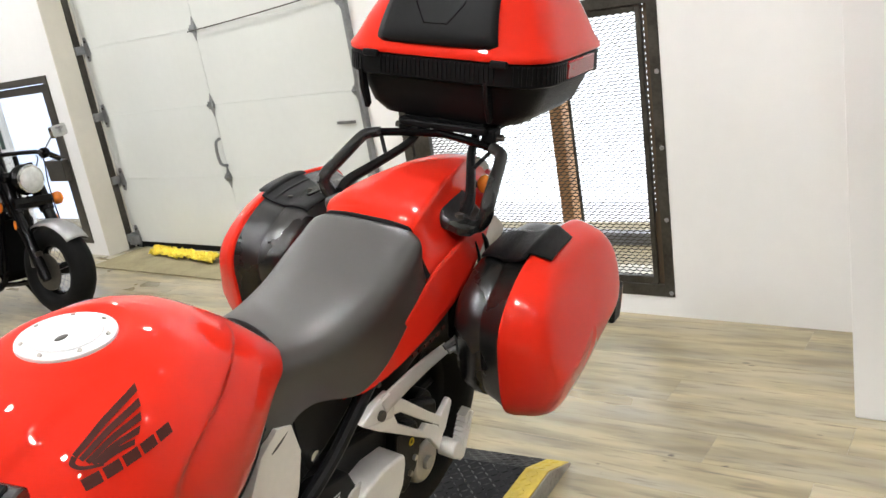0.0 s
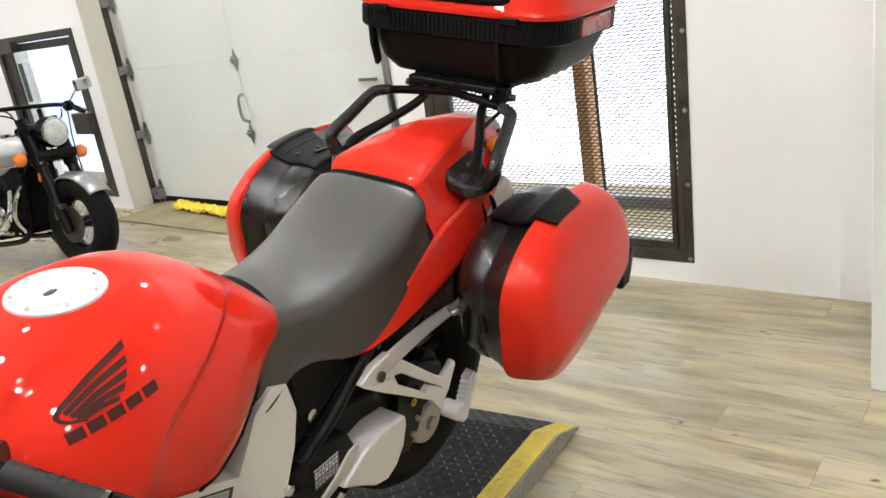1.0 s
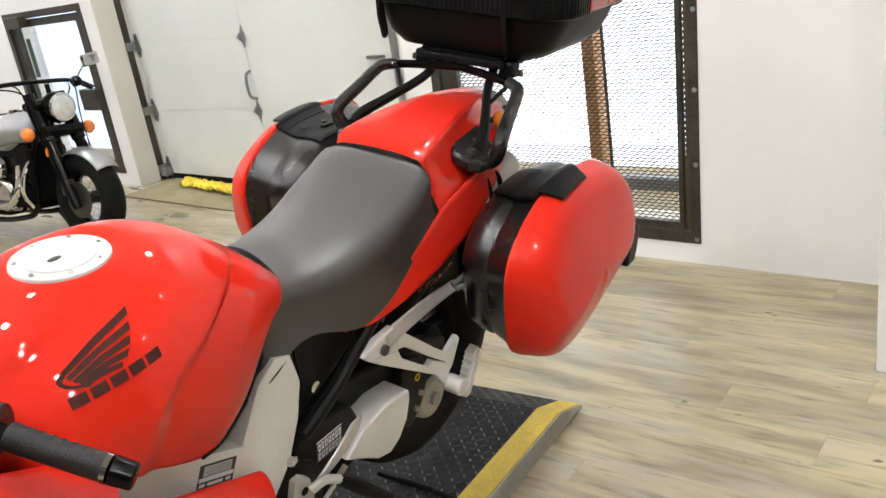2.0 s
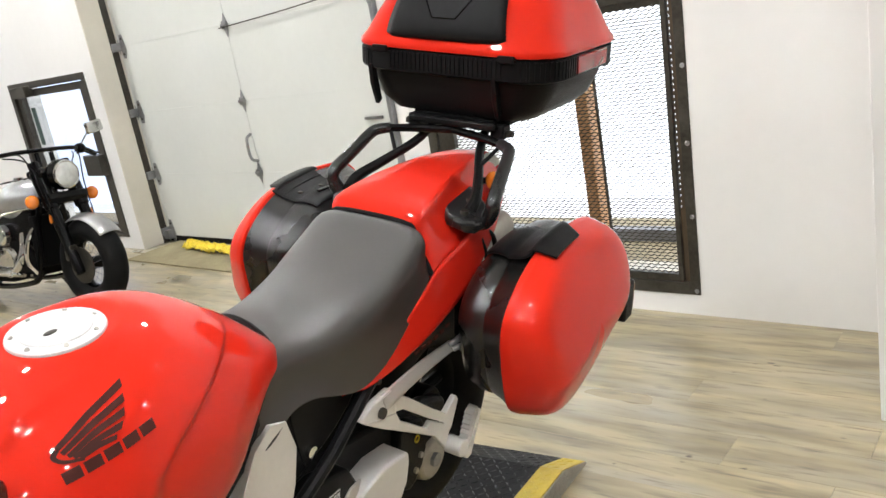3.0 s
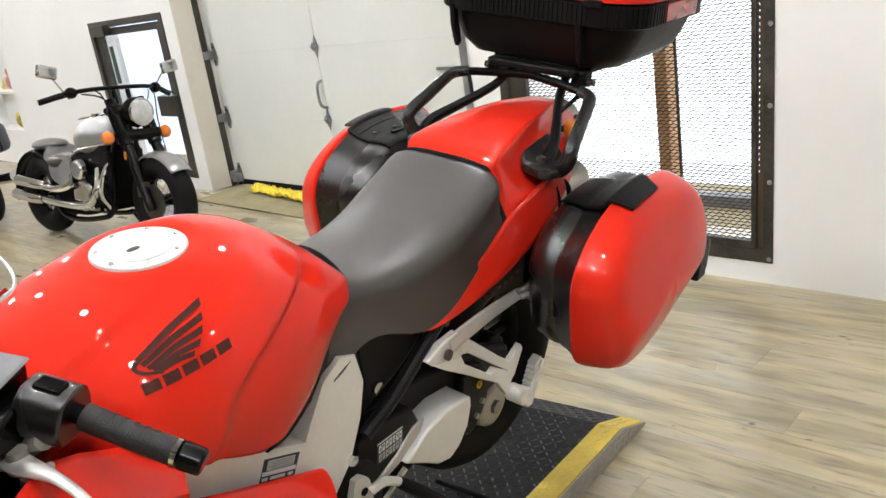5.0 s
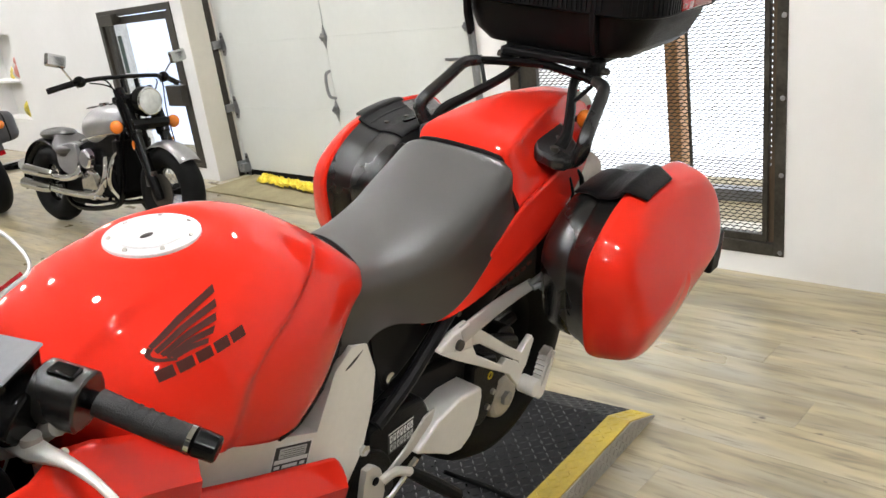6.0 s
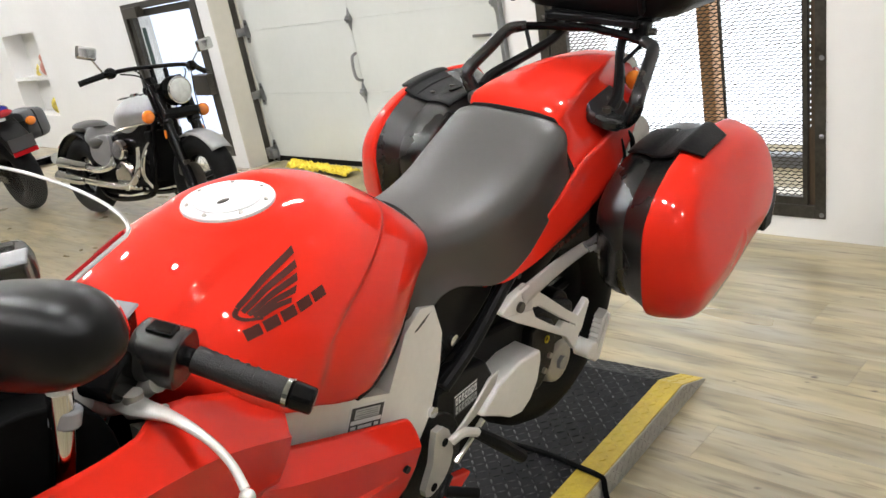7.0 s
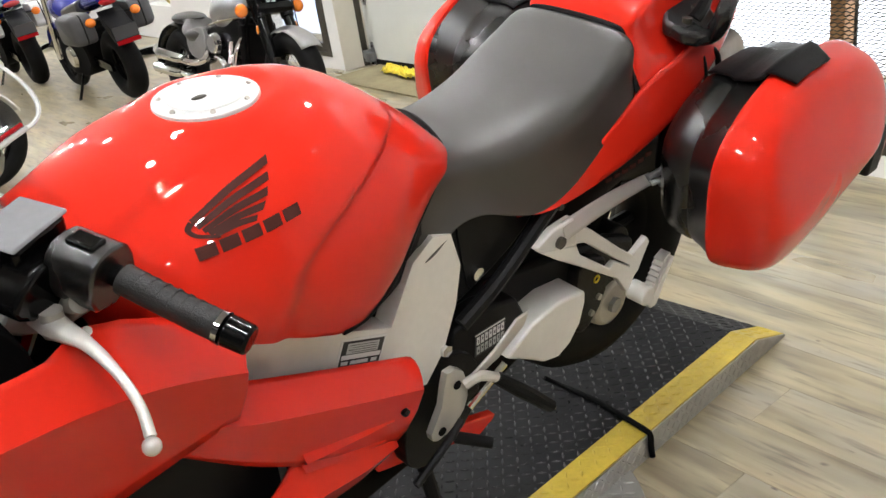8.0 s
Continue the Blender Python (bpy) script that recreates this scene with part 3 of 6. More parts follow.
for side in (1, -1):
    st = part("turn_signal", ball((-0.772, side * 0.112 + 0.008, 0.950 + side * 0.012), 0.022, (0.7, 0.9, 1.0)), AMBER, bike, "amber rear turn signal")
    part("signal_stalk", cyl((-0.80, side * 0.05, 0.945), (-0.775, side * 0.104 + 0.008, 0.948 + side * 0.012), 0.008), BLACK_PLASTIC, st)

# grab rails and luggage rack
for side in (1, -1):
    off = -0.02
    rail = part("grab_rail", tube([(-0.665, side * 0.15 + off, 0.898), (-0.645, side * 0.190 + off, 0.915), (-0.637, side * 0.209 + off, 0.942), (-0.644, side * 0.211 + off, 0.966), (-0.70, side * 0.198 + off, 1.001), (-0.748, side * 0.187 + off, 1.030), (-0.768, side * 0.177 + off, 1.040), (-0.785, side * 0.148 + off, 1.045)],
                                  [0.019, 0.0175, 0.0165, 0.0155, 0.0145, 0.014, 0.0135, 0.012], 14, 6), RAIL_BLACK, bike, "black grab rail casting")
    part("cross_tube", tube([(-0.778, side * 0.165 + off, 1.043), (-0.80, side * 0.10 + off, 1.047), (-0.825, side * 0.0 + off, 1.05)], 0.0098, 12, 4), BLACK_GLOSS, rail)
    plan = [(-0.566, 0.128), (-0.568, 0.170), (-0.590, 0.188), (-0.662, 0.188), (-0.712, 0.128), (-0.750, 0.062), (-0.690, 0.045), (-0.620, 0.088)]
    part("rail_mount", loft([[(x, side * y + 0.4 * off, z + 0.30 * (0.188 - y)) for x, y in plan] for z in (0.903, 0.929)]), RAIL_BLACK, rail, bevel=0.008, segs=3)
    for dx, dy, dz in ((-0.602, 0.145, 0.944), (-0.660, 0.125, 0.950)):
        part("mount_bolt", cyl((dx, side * dy, dz - 0.006), (dx, side * dy, dz + 0.004), 0.009, seg=12), STEEL, rail)
    arm = part("rack_arm", tube([(-0.63, side * 0.160 + off, 0.935), (-0.66, side * 0.158 + off, 0.955), (-0.72, side * 0.13 + off, 0.98), (-0.80, side * 0.088 + off, 1.017), (-0.86, side * 0.07 + off, 1.055)], [0.015, 0.013, 0.0115, 0.0105, 0.0105], 10, 5), BLACK_PLASTIC, bike, "black rack arm")
    part("gusset", cyl((-0.752, side * 0.113 + off, 0.995), (-0.785, side * 0.150 + off, 1.042), 0.005, seg=8), BLACK_PLASTIC, arm)
rack = part("rack_plate", box(-1.06, -0.83, -0.13, 0.09, 1.056, 1.072), BLACK_PLASTIC, bike, "black rack mounting plate", bevel=0.005)
for side in (1, -1):
    part("rack_clamp", box(-0.87, -0.83, side * 0.095 - 0.02, side * 0.130 - 0.02, 1.038, 1.075), BLACK_PLASTIC, rack, bevel=0.006)
    part("clamp_bolt", cyl((-0.85, side * 0.12 - 0.02, 1.05), (-0.85, side * 0.145 - 0.02, 1.052), 0.008, seg=8), STEEL, rack)
part("rack_front", box(-0.832, -0.812, -0.135, 0.095, 1.060, 1.078), BLACK_PLASTIC, rack, bevel=0.005)

hose = part("hose_loop", tube([(-0.70, 0.138, 0.875), (-0.72, 0.150, 0.85), (-0.73, 0.150, 0.80), (-0.71, 0.138, 0.75)], 0.006, 8, 5), RUBBER, bike, "black rubber hose loop")
part("hose_loop", tube([(-0.665, 0.150, 0.865), (-0.675, 0.158, 0.82), (-0.665, 0.154, 0.77), (-0.64, 0.140, 0.73)], 0.0045, 8, 5), RUBBER, bike, "black rubber hose loop")
part("luggage_stay", tube([(-0.52, 0.158, 0.672), (-0.56, 0.172, 0.690), (-0.60, 0.176, 0.735)], 0.007, 8, 4), GALV, bike, "bright luggage stay")

# frame spar and silver side plates
for side in (1, -1):
    y0, y1 = side * 0.105, side * 0.142
    fr = part("frame", plate([(0.50, 0.83), (0.31, 0.745), (0.085, 0.645), (0.04, 0.735), (0.0, 0.762), (-0.035, 0.752), (-0.055, 0.69), (-0.045, 0.62), (-0.018, 0.545), (0.02, 0.498), (0.055, 0.505), (0.085, 0.585), (0.31, 0.68), (0.50, 0.755)], y0, y1), PEARL, bike, "silver painted alloy frame", bevel=0.005, segs=3)
    if side > 0:
        part("frame_bolt", cyl((-0.02, 0.135, 0.545), (-0.02, 0.149, 0.545), 0.011, seg=6), CHROME, fr)
        lab = part("warning_label", box(0.10, 0.185, 0.1425, 0.1432, -0.024, 0.024), DECAL_WHITE, fr, "black and white warning label", smooth=False)
        lab.matrix_local = pose(0.142, 0, 0.634, 0, -22, 0) @ pose(-0.142, 0, 0)
        part("label_field", box(0.104, 0.181, 0.1433, 0.1437, -0.020, 0.020), DECAL_BLACK, lab, smooth=False)
        part("label_field", box(0.113, 0.172, 0.1438, 0.1442, 0.000, 0.0165), GREY_LABEL, lab, smooth=False)
        part("label_field", box(0.106, 0.179, 0.1438, 0.1442, -0.0085, -0.0015), DECAL_WHITE, lab, smooth=False)
        for k in range(4):
            part("label_bar", box(0.116, 0.169 - 0.007 * (k % 2), 0.1443, 0.1445, 0.0130 - 0.0036 * k, 0.0138 - 0.0036 * k), DECAL_BLACK, lab, smooth=False)
        for u0, u1 in ((0.110, 0.121), (0.127, 0.160), (0.165, 0.177)):
            part("label_bar", box(u0, u1, 0.1438, 0.1442, -0.017, -0.0115), DECAL_WHITE, lab, smooth=False)
part("subframe_tube", tube([(-0.07, 0.128, 0.56), (-0.16, 0.13, 0.61), (-0.27, 0.128, 0.69), (-0.42, 0.12, 0.78)], 0.014, 10, 4), BLACK_PLASTIC, bike, "black subframe tube")
part("side_cover", plate([(-0.06, 0.76), (-0.24, 0.71), (-0.24, 0.66), (-0.12, 0.60), (-0.06, 0.60)], 0.06, 0.108, 3), BLACK_PLASTIC, bike, "black plastic side cover", bevel=0.006)
part("cover_screw", cyl((-0.118, 0.105, 0.632), (-0.118, 0.121, 0.632), 0.0115, seg=16), CHROME, bike, "bright round screw")
part("screw_tab", plate([(-0.075, 0.75), (-0.10, 0.74), (-0.135, 0.645), (-0.12, 0.61), (-0.10, 0.62)], 0.10, 0.112, 3), BLACK_PLASTIC, bike)
part("chassis_core", plate([(0.50, 0.80), (0.05, 0.70), (-0.30, 0.72), (-0.75, 0.86), (-0.85, 0.90), (-0.70, 0.76), (-0.42, 0.62), (-0.42, 0.42), (-0.30, 0.33), (-0.10, 0.26), (0.35, 0.20), (0.62, 0.45)], -0.09, 0.07), BLACK_MATT, bike, "dark engine and chassis mass", bevel=0.01)
part("swingarm", plate([(-0.12, 0.56), (-0.10, 0.46), (-0.34, 0.38), (-0.54, 0.31), (-0.60, 0.34), (-0.62, 0.47), (-0.45, 0.52), (-0.26, 0.56)], 0.05, 0.085, 2), BLACK_PLASTIC, bike, "black swingarm", bevel=0.01)
part("sticker_plate", plate([(-0.055, 0.555), (-0.205, 0.545), (-0.215, 0.455), (-0.07, 0.44)], 0.08, 0.128, 2), BLACK_PLASTIC, bike, "black plastic sprocket cover", bevel=0.006)
st = part("warning_sticker", box(-0.037, 0.037, 0.0, 0.0008, -0.024, 0.024), DECAL_BLACK, bike, "small black and white sticker", smooth=False)
st.matrix_local = pose(-0.138, 0.1285, 0.498, 0, 0, 0)
part("sticker_frame", box(-0.036, 0.036, 0.0009, 0.0012, 0.0195, 0.0225), DECAL_WHITE, st, smooth=False)
for k in range(2):
    for j in range(7):
        x0 = -0.034 + 0.0099 * j
        part("sticker_bar", box(x0, x0 + 0.0070, 0.0009, 0.0013, -0.020 + 0.020 * k, -0.004 + 0.020 * k), GREY_LABEL if k == 0 else DECAL_WHITE, st, smooth=False)
        part("sticker_gap", box(x0 + 0.0024, x0 + 0.0046, 0.0014, 0.0016, -0.016 + 0.020 * k + 0.003 * (j % 2), -0.010 + 0.020 * k + 0.003 * (j % 2)), DECAL_BLACK, st, smooth=False)
part("engine_cover", plate([(-0.167, 0.442), (-0.229, 0.482), (-0.30, 0.496), (-0.376, 0.486), (-0.380, 0.45), (-0.372, 0.413), (-0.345, 0.378), (-0.312, 0.363), (-0.27, 0.375), (-0.232, 0.402)], 0.07, 0.146, 0), PEARL, bike, "cast alloy gearbox cover", bevel=0.014, segs=4)
part("engine_cover", plate([(0.06, 0.46), (0.02, 0.53), (-0.08, 0.50), (-0.10, 0.40), (-0.02, 0.32), (0.06, 0.34)], 0.07, 0.14, 4), BLACK_PLASTIC, bike, "black engine side cover", bevel=0.015, segs=3)

# rider footpeg hanger, shift linkage and side stand
hanger = part("footpeg_hanger", plate([(0.0, 0.522), (-0.035, 0.508), (-0.046, 0.45), (-0.022, 0.408), (0.022, 0.394), (0.036, 0.415), (0.012, 0.46)], 0.155, 0.168, 2), SILVER, bike, "cast alloy footpeg hanger", bevel=0.004)
for dz, dx in ((0.492, -0.018), (0.414, 0.016)):
    part("hanger_hole", cyl((dx, 0.1715, dz), (dx, 0.1735, dz), 0.008, seg=14), BLACK_MATT, hanger)
part("footpeg", tube([(-0.09, 0.19, 0.475), (-0.14, 0.202, 0.425), (-0.215, 0.208, 0.345)], [0.011, 0.014, 0.013], 10, 4), RUBBER, bike, "black rubber rider footpeg")
part("peg_tip", ball((-0.218, 0.208, 0.342), 0.010), CHROME, bike, "bright peg end")
part("peg_pivot", tube([(-0.035, 0.172, 0.482), (-0.06, 0.182, 0.492), (-0.095, 0.190, 0.472)], 0.009, 8, 3), SILVER, bike, "alloy peg pivot")
part("heel_guard", plate([(-0.192, 0.548), (-0.180, 0.522), (-0.12, 0.488), (-0.05, 0.470), (-0.055, 0.486), (-0.11, 0.510), (-0.16, 0.545)], 0.163, 0.169), SILVER, bike, "polished alloy heel guard", bevel=0.003)
part("shift_rod", tube([(-0.04, 0.178, 0.435), (-0.075, 0.183, 0.462), (-0.115, 0.185, 0.487)], 0.006, 8, 3), CHROME, bike, "bright shift rod")
lever = part("shift_lever", tube([(-0.02, 0.18, 0.42), (0.03, 0.19, 0.40), (0.10, 0.20, 0.375)], 0.007, 8, 3), BLACK_PLASTIC, bike, "black shift lever")
part("lever_rubber", cyl((0.0, 0.185, 0.40), (-0.045, 0.225, 0.385), 0.010), RUBBER, lever)
part("side_stand", tube([(0.02, 0.13, 0.30), (0.03, 0.22, 0.12), (0.03, 0.262, 0.045)], 0.013, 10, 3), BLACK_PLASTIC, bike, "black side stand")
part("stand_foot", box(0.0, 0.07, 0.235, 0.295, 0.020, 0.03, m=None), STEEL, bike, "flat stand foot", bevel=0.003)

# passenger peg bracket: open triangular alloy casting
for side in (1, -1):
    br = part("peg_bracket", plate([(-0.217, 0.648), (-0.262, 0.668), (-0.311, 0.672), (-0.345, 0.648), (-0.326, 0.604), (-0.24, 0.629)], side * 0.136, side * 0.154), PEARL, bike, "silver alloy passenger peg bracket", bevel=0.004, segs=3)
    for o in ([(-0.322, 0.660), (-0.373, 0.620), (-0.462, 0.545), (-0.512, 0.507), (-0.502, 0.489), (-0.446, 0.530), (-0.35, 0.606), (-0.322, 0.615)],
              [(-0.225, 0.640), (-0.325, 0.612), (-0.338, 0.586), (-0.435, 0.512), (-0.452, 0.520), (-0.50, 0.488), (-0.525, 0.455), (-0.508, 0.419), (-0.465, 0.474), (-0.338, 0.561), (-0.272, 0.605)],
              [(-0.498, 0.502), (-0.552, 0.532), (-0.562, 0.518), (-0.535, 0.462), (-0.512, 0.445)]):
        part("bracket_arm", plate(o, side * 0.141, side * 0.156), PEARL, br, bevel=0.003, segs=3)
    part("bracket_bolt", cyl((-0.275, side * 0.156, 0.640), (-0.275, side * 0.163, 0.640), 0.011, seg=12), STEEL, br)
    part("shield_strap", sheet(lambda u, v: (-0.285 - 0.25 * u, side * (0.150 + 0.014 * v), 0.672 + 0.004 * u + 0.006 * math.sin(u * 3.1) - (0.030 - 0.012 * u) * v), 14, 4), SILVER, br, "brushed silver bracket shield", solid=0.003)
    peg = part("passenger_peg", plate([(-0.512, 0.432), (-0.520, 0.408), (-0.555, 0.372), (-0.575, 0.372), (-0.618, 0.470), (-0.606, 0.476), (-0.563, 0.395), (-0.54, 0.43)], side * 0.158, side * 0.184), PEARL, bike, "folded alloy passenger peg", bevel=0.003)
    for k in range(8):
        part("peg_rib", box(-0.016, 0.010, side * 0.158, side * 0.180, -0.0022, 0.0022, m=pose(-0.592 + 0.0045 * k, 0, 0.474 - 0.0105 * k, 0, 24, 0)), PEARL, peg, smooth=False)
    part("peg_clevis", cyl((-0.527, side * 0.150, 0.420), (-0.527, side * 0.192, 0.420), 0.021, seg=16), PEARL, peg, bevel=0.003)
ex = part("hub_carrier", cyl((-0.555, 0.05, 0.338), (-0.555, 0.094, 0.338), 0.062, 0.052, seg=28), CAST, bike, "dull silver wheel hub carrier", bevel=0.008)
part("hub_nut", cyl((-0.555, 0.094, 0.338), (-0.555, 0.104, 0.338), 0.018, seg=6), GALV, ex)
part("carrier_panel", plate([(-0.40, 0.50), (-0.49, 0.49), (-0.50, 0.40), (-0.46, 0.34), (-0.41, 0.35)], 0.075, 0.108, 2), BLACK_PLASTIC, bike, "dark carrier panel", bevel=0.006)
part("yellow_tag", torus((-0.464, 0.109, 0.452), (0, 1, 0), 0.0075, 0.0022, 18, 6), YELLOW_CLOTH, bike, "small yellow ring mark")
for k, (x, z) in enumerate(((-0.475, 0.405), (-0.455, 0.375))):
    part("carrier_bolt", cyl((x, 0.10, z), (x, 0.115, z), 0.007, seg=8), CAST, bike, "bright carrier bolt")


def wheel(name, x, z, R, width, parent, rim_mat, tyre_label, y=0.0):
    ty = part(name, torus((x, y, z), (0, 1, 0), R - width * 0.46, width * 0.5, 56, 14, 1.0), RUBBER, parent, tyre_label)
    bmr = torus((x, y, z), (0, 1, 0), R - width * 0.9, 0.014, 48, 8, 3.0)
    rim = part("rim", bmr, rim_mat, ty)
    for k in range(6):
        a = 2 * math.pi * k / 6
        part("spoke", tube([(x + 0.04 * math.cos(a), y, z + 0.04 * math.sin(a)), (x + (R - width * 0.9) * math.cos(a), y, z + (R - width * 0.9) * math.sin(a))], 0.016, 8, 2), rim_mat, rim)
    part("hub", cyl((x, y - 0.06, z), (x, y + 0.06, z), 0.05, seg=20), rim_mat, ty, bevel=0.005)
    return ty


wheel("rear_wheel", -0.59, 0.447, 0.294, 0.170, bike, BLACK_PLASTIC, "black road tyre on alloy wheel")
wheel("front_wheel", 0.93, 0.30, 0.30, 0.12, bike, CAST, "black road tyre on alloy wheel")

# handlebar: fork tops, clip-on bar, grip, switch box, clutch lever with reservoir
for side in (1, -1):
    fork = part("fork_leg", cyl((0.50, side * 0.10, 0.93), (0.90, side * 0.10, 0.28), 0.022, 0.024, seg=18), CHROME, bike, "bright fork leg")
    part("fork_cap", cyl((0.497, side * 0.10, 0.925), (0.488, side * 0.10, 0.945), 0.021, seg=8), CAST, fork)
part("triple_clamp", plate([(0.45, 0.895), (0.53, 0.925), (0.56, 0.89), (0.50, 0.87)], -0.14, 0.14, 3), SILVER, bike, "silver top yoke", bevel=0.01)
for side in (1, -1):
    A, Bp, C, D = (0.495, 0.115, 0.935), (0.468, 0.175, 0.943), (0.412, 0.296, 0.906), (0.3975, 0.322, 0.8965)
    mir = lambda p: (p[0], p[1] * side, p[2])
    bar = part("handlebar", tube([mir(A), mir(Bp), mir(C)], 0.011, 10, 3), BLACK_GLOSS, bike, "black clip-on handlebar")
    bmg = tube([mir((0.456, 0.20, 0.936)), mir((0.434, 0.25, 0.920)), mir((0.413, 0.294, 0.907))], [0.0158, 0.0150, 0.0156], 18, 5)
    grip = part("grip", bmg, GRIP_RUBBER, bar, "black ribbed rubber grip")
    for k in range(16):
        t = 0.06 + 0.88 * k / 15
        p = Vector((0.456, 0.20, 0.936)).lerp(Vector((0.413, 0.294, 0.907)), t)
        d = (Vector((0.413, 0.294, 0.907)) - Vector((0.456, 0.20, 0.936))).normalized()
        d.y *= side
        p.y *= side
        if k % 2 == 0:
            add = cyl(p - d * 0.0012, p + d * 0.0012, 0.0156, seg=18)
            part("grip_rib", add, GRIP_RUBBER, bar)
    part("grip_ring", cyl(mir((0.413, 0.294, 0.907)), mir((0.4105, 0.299, 0.9055)), 0.0172, seg=20), CHROME, bar, "bright bar end ring")
    part("bar_end", cyl(mir((0.4105, 0.299, 0.9055)), mir(D), 0.0165, 0.0155, seg=18), BLACK_GLOSS, bar, "black bar end weight", bevel=0.003)
    sw = part("switch_box", plate([(-0.026, -0.028), (-0.030, 0.012), (-0.016, 0.030), (0.016, 0.030), (0.030, 0.010), (0.026, -0.028)], -0.028, 0.028, 2), SATIN_BLACK, bar, "black switch box", bevel=0.006)
    sw.matrix_local = pose(0.474, side * 0.167, 0.942, -10 * side, 0, 25 * side)
    bt = part("switch_button", box(-0.010, 0.012, -0.016, 0.016, 0.028, 0.036), BLACK_GLOSS, bar, bevel=0.003)
    bt.matrix_local = pose(0.474, side * 0.167, 0.942, -10 * side, 0, 25 * side)
    perch = part("lever_perch", plate([(-0.03, -0.022), (-0.03, 0.02), (0.02, 0.026), (0.05, 0.0), (0.03, -0.025)], -0.02, 0.02, 2), BLACK_GLOSS, bar, "black lever perch", bevel=0.005)
    perch.matrix_local = pose(0.515, side * 0.14, 0.935, -10 * side, 0, 25 * side)
    resv = part("fluid_reservoir", box(-0.036, 0.036, -0.026, 0.026, -0.020, 0.024), BLACK_GLOSS, bar, "black fluid reservoir with pale lid", bevel=0.006)
    resv.matrix_local = pose(0.512, side * 0.112, 0.958, -6 * side, 4, 28 * side)
    lid = part("reservoir_lid", box(-0.038, 0.038, -0.028, 0.028, 0.0242, 0.029), GREY_LID, bar, "pale reservoir lid", bevel=0.003)
    lid.matrix_local = pose(0.512, side * 0.112, 0.958, -6 * side, 4, 28 * side)
    lv = part("lever", tube([mir((0.522, 0.140, 0.895)), mir((0.520, 0.175, 0.897)), mir((0.512, 0.225, 0.902)), mir((0.508, 0.275, 0.896)), mir((0.508, 0.312, 0.882)), mir((0.514, 0.338, 0.866))], [0.016, 0.0145, 0.0076, 0.0054, 0.0050, 0.0056], 12, 6, flat=0.7), LEVER_ALLOY, bar, "bare alloy hand lever")
    part("lever_ball", ball(mir((0.517, 0.344, 0.861)), 0.0088), LEVER_ALLOY, bar, "round lever end")
    part("lever_pivot", cyl(mir((0.521, 0.165, 0.885)), mir((0.519, 0.165, 0.913)), 0.0115, seg=14), CAST, bar, "lever pivot bolt")
    part("adjuster", cyl(mir((0.497, 0.155, 0.905)), mir((0.495, 0.180, 0.918)), 0.011, seg=12), CAST, bar, "alloy lever adjuster")

# fairing: left and right mirror images, folded along a crease
CREASE_F = [(0.30, 0.745, 0.222), (0.358, 0.776, 0.226), (0.46, 0.826, 0.242), (0.54, 0.846, 0.249), (0.64, 0.853, 0.25), (0.76, 0.862, 0.235), (0.95, 0.885, 0.16), (1.06, 0.90, 0.08)]
CREASE_M = [(-0.02, 0.514, 0.189), (0.05, 0.545, 0.195), (0.33, 0.669, 0.206), (0.40, 0.700, 0.196), (0.60, 0.79, 0.13)]
CREASE_L = [(0.10, 0.452, 0.176), (0.18, 0.458, 0.186), (0.285, 0.482, 0.200), (0.40, 0.478, 0.208), (0.55, 0.47, 0.20), (0.75, 0.48, 0.16)]


def panel(edges, side, crease, upper, lower, rows=7, step=0.012):
    """A panel of the fairing: columns of points from its lower edge over the crease to its upper edge."""
    top_edge, low_edge = edges
    x0, x1 = top_edge[0][0], top_edge[-1][0]
    k = int((x1 - x0) / step)
    xs = sorted({round(x0 + (x1 - x0) * i / k, 4) for i in range(k + 1)} | {round(p[0], 4) for p in low_edge} | {round(p[0], 4) for p in top_edge})
    xs = [x for i, x in enumerate(xs) if i == 0 or x - xs[i - 1] > 0.0008]
    bm = bmesh.new()
    cols = []
    for x in xs:
        hi, lo = lin_table(top_edge, x)[0], lin_table(low_edge, x)[0]
        zc, y = lerp_table(crease, x)
        zk = min(max(zc, lo + 0.0004), hi - 0.0004)
        zs = [lo + (zk - lo) * j / rows for j in range(rows)] + [zk + (hi - zk) * j / rows for j in range(rows + 1)]
        cols.append([bm.verts.new((x, side * (y - abs(z - zc) * (upper if z > zc else lower) - (0.35 * (z - zc) ** 2 if z < zc else 0)), z)) for z in zs])
    for p, q in zip(cols, cols[1:]):
        for j in range(2 * rows):
            bm.faces.new((p[j], p[j + 1], q[j + 1], q[j]))
    return bm


UPPER = ([(0.340, 0.800), (0.350, 0.812), (0.402, 0.851), (0.463, 0.882), (0.50, 0.894), (0.522, 0.893), (0.547, 0.888), (0.594, 0.889), (0.684, 0.893), (0.70, 0.905), (0.74, 0.945), (0.88, 0.985), (1.00, 0.98), (1.06, 0.905)],
         [(0.340, 0.794), (0.3565, 0.780), (0.358, 0.741), (0.366, 0.692), (0.388, 0.690), (0.445, 0.672), (0.508, 0.653), (0.575, 0.633), (0.68, 0.57), (0.86, 0.60), (1.0, 0.76), (1.06, 0.895)])
MIDDLE = ([(0.062, 0.584), (0.067, 0.592), (0.075, 0.597), (0.20, 0.653), (0.34, 0.716), (0.46, 0.76), (0.50, 0.765)],
          [(0.062, 0.574), (0.074, 0.548), (0.080, 0.51), (0.094, 0.472), (0.112, 0.452), (0.18, 0.485), (0.24, 0.517), (0.287, 0.540), (0.37, 0.608), (0.457, 0.678), (0.50, 0.70)])
